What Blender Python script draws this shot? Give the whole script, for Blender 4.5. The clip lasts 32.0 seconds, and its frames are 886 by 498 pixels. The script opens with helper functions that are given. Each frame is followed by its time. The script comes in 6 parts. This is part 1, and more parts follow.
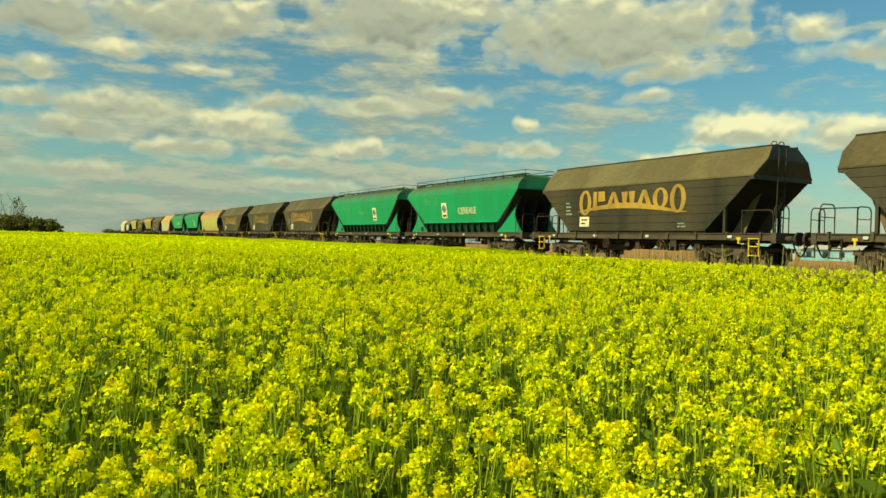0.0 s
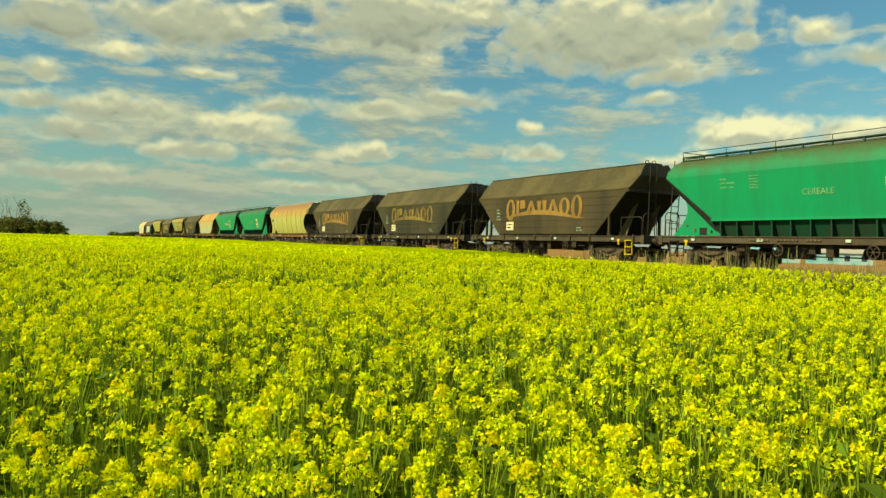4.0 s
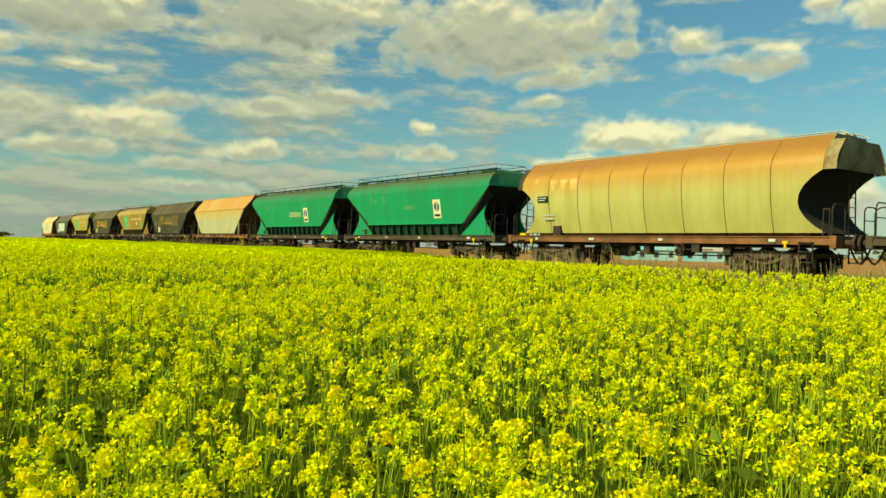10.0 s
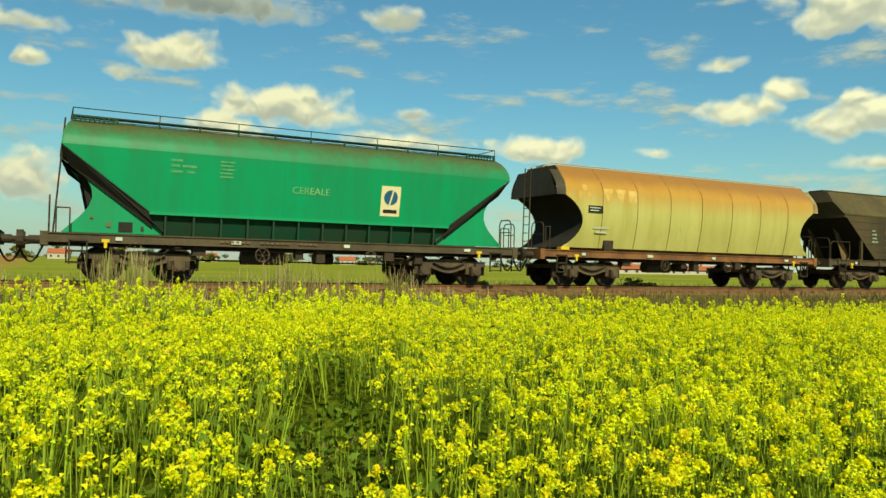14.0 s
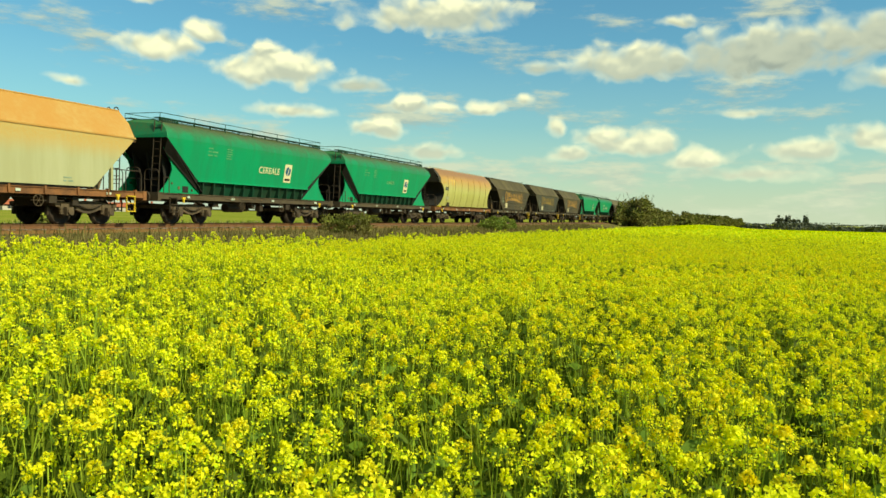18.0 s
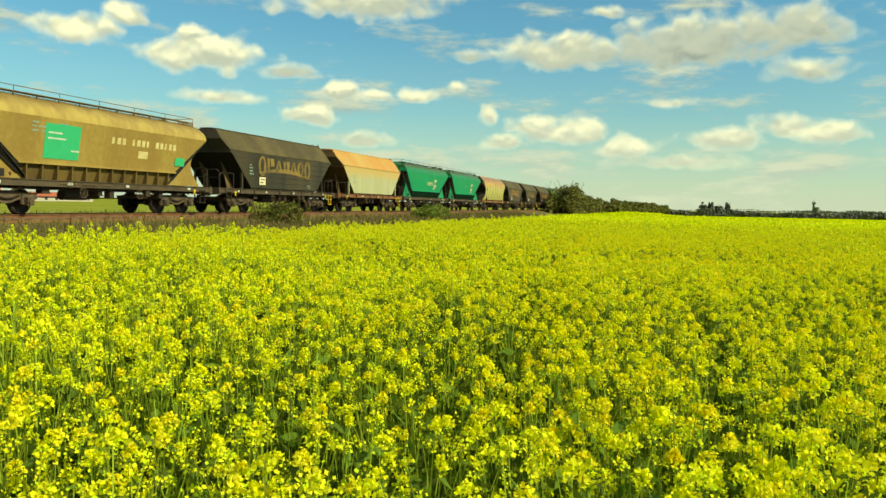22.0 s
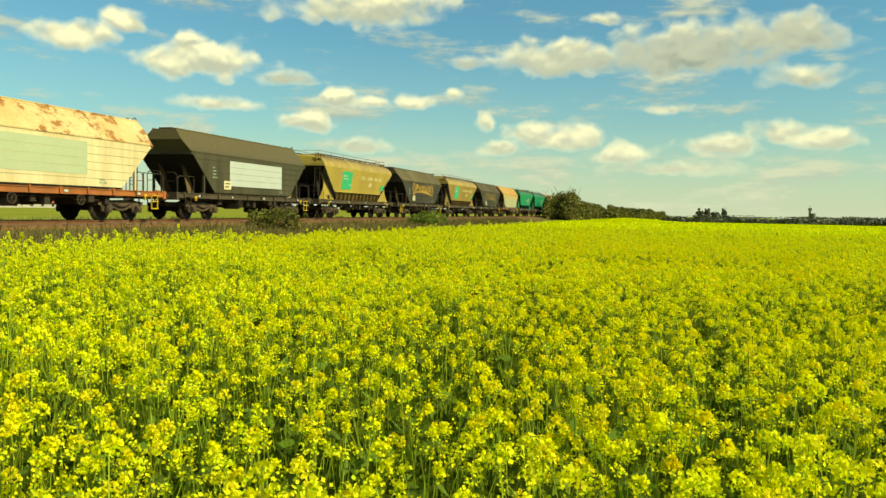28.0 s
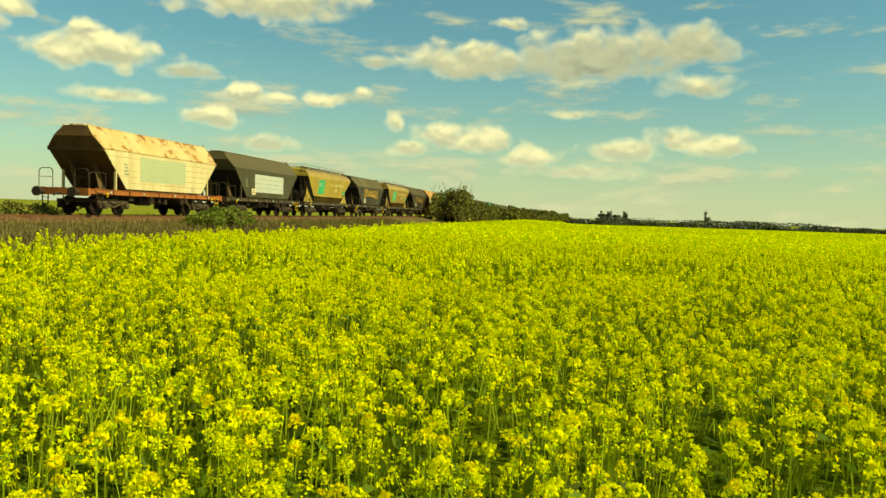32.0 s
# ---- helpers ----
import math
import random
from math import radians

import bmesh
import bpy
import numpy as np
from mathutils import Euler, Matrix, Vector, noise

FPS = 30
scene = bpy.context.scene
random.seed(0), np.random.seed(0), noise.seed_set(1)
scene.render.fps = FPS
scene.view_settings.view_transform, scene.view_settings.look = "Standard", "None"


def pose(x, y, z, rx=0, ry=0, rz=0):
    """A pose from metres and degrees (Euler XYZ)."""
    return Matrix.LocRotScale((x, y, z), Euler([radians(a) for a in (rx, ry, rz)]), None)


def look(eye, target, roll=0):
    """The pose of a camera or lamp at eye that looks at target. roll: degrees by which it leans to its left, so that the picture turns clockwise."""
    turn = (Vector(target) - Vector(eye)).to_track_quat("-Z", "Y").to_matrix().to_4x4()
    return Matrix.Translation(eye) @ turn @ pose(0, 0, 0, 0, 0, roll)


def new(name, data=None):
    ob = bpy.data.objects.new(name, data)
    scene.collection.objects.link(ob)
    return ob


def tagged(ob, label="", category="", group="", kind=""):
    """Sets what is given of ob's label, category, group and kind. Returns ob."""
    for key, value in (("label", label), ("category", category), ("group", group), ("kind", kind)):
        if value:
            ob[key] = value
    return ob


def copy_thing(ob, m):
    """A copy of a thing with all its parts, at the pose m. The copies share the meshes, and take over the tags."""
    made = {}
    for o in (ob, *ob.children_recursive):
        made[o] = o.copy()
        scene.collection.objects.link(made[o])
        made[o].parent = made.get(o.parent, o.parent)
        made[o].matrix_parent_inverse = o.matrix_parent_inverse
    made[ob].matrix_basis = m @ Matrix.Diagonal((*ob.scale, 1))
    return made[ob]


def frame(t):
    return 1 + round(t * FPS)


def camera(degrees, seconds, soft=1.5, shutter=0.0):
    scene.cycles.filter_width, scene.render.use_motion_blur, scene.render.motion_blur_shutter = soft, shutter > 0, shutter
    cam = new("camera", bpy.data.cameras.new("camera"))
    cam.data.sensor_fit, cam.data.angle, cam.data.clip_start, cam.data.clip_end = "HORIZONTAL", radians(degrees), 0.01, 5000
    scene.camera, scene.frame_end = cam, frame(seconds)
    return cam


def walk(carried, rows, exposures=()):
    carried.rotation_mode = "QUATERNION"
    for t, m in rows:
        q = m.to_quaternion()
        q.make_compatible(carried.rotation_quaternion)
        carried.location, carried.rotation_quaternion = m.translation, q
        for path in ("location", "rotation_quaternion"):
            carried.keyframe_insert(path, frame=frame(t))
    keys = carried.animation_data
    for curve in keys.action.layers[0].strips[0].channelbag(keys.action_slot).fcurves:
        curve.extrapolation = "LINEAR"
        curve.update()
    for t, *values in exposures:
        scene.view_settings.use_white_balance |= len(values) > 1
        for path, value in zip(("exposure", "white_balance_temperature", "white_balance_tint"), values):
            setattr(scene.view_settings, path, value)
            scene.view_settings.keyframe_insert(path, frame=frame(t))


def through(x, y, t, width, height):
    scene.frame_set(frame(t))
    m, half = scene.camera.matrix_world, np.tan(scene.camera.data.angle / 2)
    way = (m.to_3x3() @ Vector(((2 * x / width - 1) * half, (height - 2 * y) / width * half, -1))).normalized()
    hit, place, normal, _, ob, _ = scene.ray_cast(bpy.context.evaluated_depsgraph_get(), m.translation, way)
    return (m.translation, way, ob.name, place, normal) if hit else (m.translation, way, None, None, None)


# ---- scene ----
cam = camera(60.3, 32.0, soft=1.5)
EYE = 1.75

# seconds, heading right of the track's square-on direction, tilt, lean
TURNS = (
    (0, -62.31, -0.53, 1.61), (0.5, -62.33, -0.43, 1.63), (1, -62.32, -0.38, 1.65), (2, -62.31, -0.37, 1.63), (3, -62.40, -0.33, 1.64),
    (3.5, -62.59, -0.34, 1.64), (5.5, -62.66, -0.29, 1.71), (6, -62.67, -0.29, 1.72), (7, -62.69, -0.32, 1.67), (8, -62.74, -0.35, 1.74),
    (8.5, -62.72, -0.35, 1.77), (9, -62.47, -0.35, 1.73), (9.5, -60.07, -0.27, 1.67), (10, -54.64, -0.12, 1.47), (10.5, -48.15, 0.04, 1.46),
    (11, -41.16, 0.20, 1.47), (11.5, -34.13, 0.39, 1.47), (12, -23.14, 0.76, 1.54), (12.5, -9.58, 1.06, 1.61), (13, 1.20, 1.30, 1.64),
    (13.5, 13.91, 1.50, 1.53), (14, 27.52, 1.15, 1.29), (14.5, 37.49, 0.89, 1.27), (15, 47.59, 0.70, 1.22), (15.5, 53.47, 0.70, 1.29),
    (17.5, 67.15, -1.90, 1.40), (18, 69.16, -2.58, 1.43), (18.5, 70.40, -3.25, 1.44), (19, 72.20, -3.86, 1.32), (19.5, 74.45, -4.22, 1.27),
    (20, 75.80, -4.34, 1.31), (20.5, 74.57, -3.72, 1.29), (21, 74.42, -3.62, 1.20), (21.5, 74.18, -3.50, 1.21), (22, 74.16, -3.36, 1.18),
    (22.5, 74.17, -3.18, 1.09), (23, 73.86, -3.15, 1.23), (23.5, 73.64, -3.09, 1.17), (24, 73.42, -3.09, 1.17), (24.5, 73.13, -3.22, 1.08),
    (25, 72.97, -3.10, 1.10), (25.5, 72.89, -3.06, 1.10), (27.5, 73.68, -2.86, 1.14), (28, 74.37, -2.88, 1.15))
# the camera goes forward along the field: seconds, x, y, heading, tilt, lean
ADVANCE = (
    (28.5, 0.95, -0.02, 75.95, -2.97, 1.25), (29, 2.3, -0.08, 76.98, -3.0, 1.35), (29.5, 4.5, 0.05, 78.05, -2.87, 1.4), (30, 7.3, 0.2, 78.95, -2.75, 1.4),
    (30.5, 9.6, 0.15, 79.4, -2.72, 1.45), (31, 12.3, 0.0, 79.75, -2.7, 1.55), (31.5, 16.2, -0.25, 80.45, -2.69, 1.7), (32, 20.8, -0.5, 81.25, -2.7, 1.9))


def view(x, y, heading, tilt, lean):
    b, p = radians(heading), radians(tilt)
    way = Vector((math.sin(b) * math.cos(p), math.cos(b) * math.cos(p), math.sin(p)))
    eye = Vector((x, y, EYE))
    return look(eye, eye + way * 10, lean)


walk(cam, [(t, view(0, 0, h, p, r)) for t, h, p, r in TURNS] + [(t, view(x, y, h, p, r)) for t, x, y, h, p, r in ADVANCE],
     exposures=((0, 0.19, 8200, -13), (9, 0.19, 8200, -13), (12, 0.12, 8100, -12), (13, -0.03, 7800, -11), (14, 0.02, 7400, -10), (15, 0.10, 7100, -9), (20, 0.18, 7400, -10), (28, 0.16, 7900, -10), (30, 0.09, 8900, -13), (32, 0.07, 9900, -16)))

# ---- world and sun ----
SUN_HEADING, SUN_HEIGHT = 188.0, 40.0


def nodes_of(tree):
    tree.nodes.clear()

    def add(node, **values):
        n = tree.nodes.new(node)
        for key, value in values.items():
            if key == "ins":
                for slot, v in value.items():
                    if isinstance(v, bpy.types.NodeSocket):
                        tree.links.new(v, n.inputs[slot])
                    else:
                        n.inputs[slot].default_value = v
            elif key == "op":
                n.operation = value
            elif key == "kind":
                n.vector_type = value
        return n
    return add


def ramp(add, value, stops, smooth=True):
    n = add("ShaderNodeValToRGB", ins={0: value})
    n.color_ramp.interpolation = "EASE" if smooth else "LINEAR"
    while len(n.color_ramp.elements) < len(stops):
        n.color_ramp.elements.new(0.5)
    for e, (at, colour) in zip(n.color_ramp.elements, stops):
        e.position = at
        e.color = (*colour, 1) if isinstance(colour, tuple) else (colour, colour, colour, 1)
    return n.outputs[0]


# heaps of cloud: heading, height, half width, half height in degrees, how grey
CLOUDS_WEST = (
    (-66.8, 15.9, 6.9, 2.9, 0.55), (-50.0, 15.0, 9.2, 3.5, 0.50), (-60.0, 16.7, 2.5, 1.4, 0.20), (-46.3, 12.4, 3.5, 1.2, 0.40), (-81.3, 14.7, 6.4, 2.2, 0.45), (-89.5, 13.6, 5.4, 1.8, 0.60),
    (-85.7, 12.5, 2.1, 1.1, 0.15), (-90.3, 10.7, 1.7, 0.8, 0.15), (-80.1, 11.6, 2.3, 0.5, 0.20), (-77.8, 16.0, 3.1, 0.9, 0.20), (-63.9, 13.4, 1.5, 0.6, 0.10), (-85.9, 8.7, 4.6, 1.3, 0.35),
    (-90.7, 8.8, 2.9, 0.9, 0.40), (-77.2, 7.9, 3.4, 1.6, 0.10), (-75.3, 9.6, 3.6, 1.0, 0.40), (-81.1, 6.0, 4.2, 1.0, 0.30))
CLOUDS_WEST_LOW = (
    (-68.3, 9.8, 4.2, 1.0, 0.35), (-61.9, 10.6, 4.6, 0.9, 0.45), (-56.4, 8.7, 1.0, 0.7, 0.05), (-68.6, 6.6, 3.1, 0.8, 0.15), (-56.1, 6.8, 2.5, 0.8, 0.15), (-74.3, 5.4, 2.4, 0.7, 0.20),
    (-40.7, 8.2, 4.4, 1.6, 0.00), (-34.6, 8.0, 3.7, 1.3, 0.10), (-45.4, 6.5, 2.7, 0.8, 0.20), (-88.3, 7.0, 5.5, 1.0, 0.50), (-89.3, 4.1, 5.0, 0.9, 0.45), (-72.3, 3.8, 4.9, 0.7, 0.35),
    (-47.9, 10.7, 1.7, 0.7, 0.35))
CLOUDS_NORTH_WEST = (
    (-36.4, 14.6, 1.9, 1.1, 0.20), (-33.2, 12.9, 4.2, 1.0, 0.45), (-31.2, 14.1, 1.6, 0.6, 0.10), (-23.3, 16.5, 5.1, 2.3, 0.15), (-12.8, 15.9, 5.8, 2.6, 0.00), (-17.8, 16.4, 3.4, 2.0, 0.25),
    (-7.1, 15.6, 2.4, 1.5, 0.15), (-28.4, 16.9, 1.7, 1.0, 0.20), (-4.4, 15.2, 1.5, 1.1, 0.10), (-1.0, 15.0, 1.8, 0.7, 0.15), (-1.5, 12.8, 1.1, 0.8, 0.05), (-9.0, 11.5, 2.5, 0.7, 0.15),
    (-20.1, 9.3, 2.5, 0.7, 0.10), (-13.2, 8.2, 1.2, 0.6, 0.10), (-9.8, 9.7, 1.4, 0.6, 0.00))
CLOUDS_NORTH = (
    (9.4, 18.1, 8.3, 1.9, 0.80), (7.9, 14.3, 3.6, 1.5, 0.10), (4.2, 12.6, 1.2, 0.6, 0.10), (15.4, 10.9, 5.0, 1.8, 0.00), (11.3, 9.4, 2.5, 1.4, 0.10), (25.2, 10.9, 2.1, 0.5, 0.25),
    (23.8, 9.0, 4.7, 0.7, 0.05), (10.2, 5.8, 2.5, 2.5, 0.15), (-27.8, 3.7, 3.6, 2.2, 0.15), (34.8, 8.7, 3.3, 1.2, 0.05), (43.4, 8.3, 1.3, 0.5, 0.10), (23.1, 17.6, 2.5, 1.0, 0.35),
    (-1.5, 4.9, 2.3, 2.2, 0.10))
CLOUDS_NORTH_EAST = (
    (56.4, 17.0, 5.4, 2.0, 0.10), (66.4, 17.1, 2.5, 1.2, 0.10), (67.9, 14.2, 6.5, 1.6, 0.20), (60.1, 15.6, 2.4, 1.0, 0.10), (47.6, 14.2, 1.6, 0.6, 0.05), (48.5, 11.0, 2.3, 1.1, 0.05),
    (51.8, 12.3, 1.4, 1.0, 0.05), (56.5, 10.2, 4.1, 1.7, 0.05), (62.6, 9.3, 2.8, 0.6, 0.25), (66.1, 8.0, 1.8, 0.9, 0.00), (69.1, 7.8, 1.3, 0.6, 0.05), (72.2, 7.9, 1.4, 0.7, 0.00),
    (63.8, 6.3, 2.0, 1.0, 0.10), (57.8, 7.3, 2.9, 0.7, 0.15), (68.8, 4.6, 2.2, 0.6, 0.25), (74.8, 8.5, 1.1, 0.5, 0.05))
CLOUDS_EAST = (
    (82.4, 11.0, 5.2, 1.5, 0.30), (91.7, 11.3, 6.3, 2.2, 0.60), (97.7, 12.0, 4.4, 1.8, 0.50), (99.5, 9.3, 3.0, 1.0, 0.40), (76.1, 10.7, 2.1, 0.6, 0.45), (85.5, 13.8, 1.4, 0.6, 0.10),
    (90.4, 7.6, 2.2, 0.5, 0.20), (77.2, 6.6, 0.8, 0.9, 0.15), (82.9, 5.3, 3.3, 1.2, 0.10), (81.0, 5.9, 2.3, 0.8, 0.05), (78.3, 4.6, 1.8, 0.8, 0.10), (87.3, 4.4, 2.6, 0.9, 0.15),
    (98.1, 5.7, 2.3, 1.0, 0.15), (94.1, 4.8, 2.9, 0.9, 0.20), (100.7, 5.2, 2.1, 0.9, 0.15), (91.0, 3.3, 5.0, 0.7, 0.35), (68.1, 4.5, 2.7, 0.8, 0.20))


def make_world():
    world = bpy.data.worlds.new("sky")
    scene.world = world
    world.use_nodes = True
    add = nodes_of(world.node_tree)
    m = lambda op, a, b=0.0, c=0.0: add("ShaderNodeMath", op=op, ins={0: a, 1: b, 2: c}).outputs[0]
    sky = add("ShaderNodeTexSky")
    sky.sky_type, sky.sun_disc = "NISHITA", False
    sky.sun_elevation, sky.sun_rotation = radians(SUN_HEIGHT), radians(SUN_HEADING)
    sky.air_density, sky.dust_density, sky.ozone_density = 1.3, 0.6, 2.0
    way = add("ShaderNodeTexCoord").outputs["Generated"]
    xyz = add("ShaderNodeSeparateXYZ", ins={0: way})
    heading = m("MULTIPLY", m("ARCTAN2", xyz.outputs[0], xyz.outputs[1]), 57.2958)
    height = m("MULTIPLY", m("ARCSINE", xyz.outputs[2]), 57.2958)
    at = add("ShaderNodeCombineXYZ", ins={0: heading, 1: height}).outputs[0]
    # round billows push the outlines about; the same billows seen a little higher tell lit tops from shaded feet
    drift = add("ShaderNodeTexNoise", ins={"Vector": at, "Scale": 0.33, "Detail": 3.0, "Roughness": 0.55})
    shift = add("ShaderNodeVectorMath", op="SUBTRACT", ins={0: drift.outputs["Color"], 1: (0.5, 0.5, 0.5)}).outputs[0]
    bent = add("ShaderNodeVectorMath", op="MULTIPLY_ADD", ins={0: shift, 1: (2.2, 1.1, 0), 2: at}).outputs[0]

    def billow(lift, fine):
        p = add("ShaderNodeVectorMath", op="MULTIPLY_ADD", ins={0: bent, 1: (0.85, 1.0, 1), 2: (0, lift, 0)}).outputs[0]
        soft = add("ShaderNodeTexNoise", ins={"Vector": p, "Scale": 0.55, "Detail": 6.0 if fine else 2.0, "Roughness": 0.5}).outputs["Fac"]
        cell = add("ShaderNodeTexVoronoi", ins={"Vector": p, "Scale": 0.58, "Detail": 1.0 if fine else 0.0, "Roughness": 0.5})
        cell.feature = "SMOOTH_F1"
        cell.inputs["Smoothness"].default_value = 0.6
        return m("SUBTRACT", m("MULTIPLY", soft, 1.5), m("MULTIPLY", cell.outputs["Distance"], 0.75))
    relief = m("SUBTRACT", billow(0.0, False), billow(0.42, False))
    puff = m("ADD", billow(0.0, True), 0.06)

    # each heap is flat below and round above; one lies over the next, and each step waits for the last
    body, tone, where = 0.0, 0.5, bent
    for b, e, w, h, grey in CLOUDS_WEST + CLOUDS_WEST_LOW + CLOUDS_NORTH_WEST + CLOUDS_NORTH + CLOUDS_NORTH_EAST + CLOUDS_EAST:
        n = add("ShaderNodeMapping", kind="TEXTURE", ins={"Vector": where, "Location": (b, e, 0), "Scale": (w, h, 1)}).outputs[0]
        under = add("ShaderNodeVectorMath", op="MULTIPLY", ins={0: n, 1: (-1, -1.45, 0)}).outputs[0]
        d = add("ShaderNodeVectorMath", op="LENGTH", ins={0: add("ShaderNodeVectorMath", op="MAXIMUM", ins={0: n, 1: under}).outputs[0]}).outputs["Value"]
        k = h / (0.36 + 0.50 * h + 0.7 * grey)
        cover = add("ShaderNodeMath", op="MULTIPLY_ADD", ins={0: puff, 1: k * 0.85, 2: m("MULTIPLY_ADD", d, -k, k * 0.98)})
        cover.use_clamp = True
        height_in = add("ShaderNodeVectorMath", op="DOT_PRODUCT", ins={0: n, 1: (0, 0.30, 0)}).outputs["Value"]
        lit = m("ADD", height_in, 0.66 - 0.55 * grey)
        tone = add("ShaderNodeMix", ins={0: cover.outputs[0], 2: tone, 3: lit}).outputs[0]
        body = m("MAXIMUM", body, cover.outputs[0])
        where = add("ShaderNodeVectorMath", op="MULTIPLY_ADD", ins={0: tone, 1: (1e-6, 1e-6, 1e-6), 2: bent}).outputs[0]
    # thin layers and far small heaps between them, thickest in the west and low down
    def layer(lift):
        p = add("ShaderNodeVectorMath", op="MULTIPLY_ADD", ins={0: at, 1: (0.085, 0.30, 1), 2: (0, lift, 0)}).outputs[0]
        return add("ShaderNodeTexNoise", ins={"Vector": p, "Scale": 1.5, "Detail": 9.0, "Roughness": 0.6}).outputs["Fac"]
    thin, thin_up = layer(0.0), layer(0.16)
    west = ramp(add, m("MULTIPLY_ADD", heading, 1 / 360, 0.5), ((0.0, 0.11), (0.31, 0.11), (0.40, 0.02), (0.64, 0.0), (0.76, 0.0)))
    low = ramp(add, m("MULTIPLY", height, 1 / 30), ((0.0, 0.05), (0.18, 0.04), (0.40, 0.0), (1.0, 0.0)))
    veil = ramp(add, m("ADD", m("ADD", thin, west), low), ((0.53, 0.0), (0.72, 0.9)))
    veil_light = ramp(add, m("MULTIPLY_ADD", m("SUBTRACT", thin, thin_up), 2.6, 0.5), ((0.25, (0.34, 0.40, 0.42)), (0.75, (0.58, 0.59, 0.51))))
    body = ramp(add, body, ((0.0, 0.0), (0.85, 1.0)))
    thin_edge = m("MULTIPLY_ADD", body, -0.30, 0.30)
    light = ramp(add, m("ADD", m("MULTIPLY_ADD", m("MULTIPLY", relief, tone), 0.95, tone), thin_edge), ((0.12, (0.27, 0.31, 0.32)), (0.45, (0.50, 0.52, 0.47)), (0.85, (0.98, 0.92, 0.70))))

    def mix(f, a, b2, blend="MIX"):
        n = add("ShaderNodeMix", ins={"Factor": f})
        n.data_type, n.blend_type = "RGBA", blend
        for slot, v in ((6, a), (7, b2)):
            if isinstance(v, tuple):
                n.inputs[slot].default_value = (*v, 1)
            else:
                world.node_tree.links.new(v, n.inputs[slot])
        return n.outputs[2]
    blue = mix(1.0, sky.outputs[0], (0.052, 0.090, 0.114), "MULTIPLY")
    full = mix(body, mix(veil, blue, veil_light), light)
    # haze towards the horizon
    murk = ramp(add, m("MULTIPLY_ADD", heading, 1 / 360, 0.5), ((0.30, (0.38, 0.45, 0.475)), (0.45, (0.52, 0.58, 0.57)), (0.72, (0.72, 0.74, 0.61))))
    full = mix(ramp(add, m("MULTIPLY", height, 1 / 30), ((0.0, 0.66), (0.10, 0.34), (0.22, 0.10), (0.40, 0.0)), False), full, murk)
    side = ramp(add, m("MULTIPLY_ADD", heading, 1 / 360, 0.5), ((0.0, 0.92), (0.25, 0.79), (0.50, 0.92), (0.65, 1.02), (0.76, 1.02), (1.0, 0.92)))
    back = add("ShaderNodeBackground", ins={"Color": full, "Strength": side})
    add("ShaderNodeOutputWorld", ins={0: back.outputs[0]})


make_world()
lamp = bpy.data.lights.new("sun", "SUN")
lamp.energy, lamp.angle, lamp.color = 5.0, radians(0.6), (1.0, 0.93, 0.78)
sun = new("sun", lamp)
b = radians(SUN_HEADING)
sun.matrix_world = look((0, 0, 0), (-math.sin(b) * math.cos(radians(SUN_HEIGHT)), -math.cos(b) * math.cos(radians(SUN_HEIGHT)), -math.sin(radians(SUN_HEIGHT))))


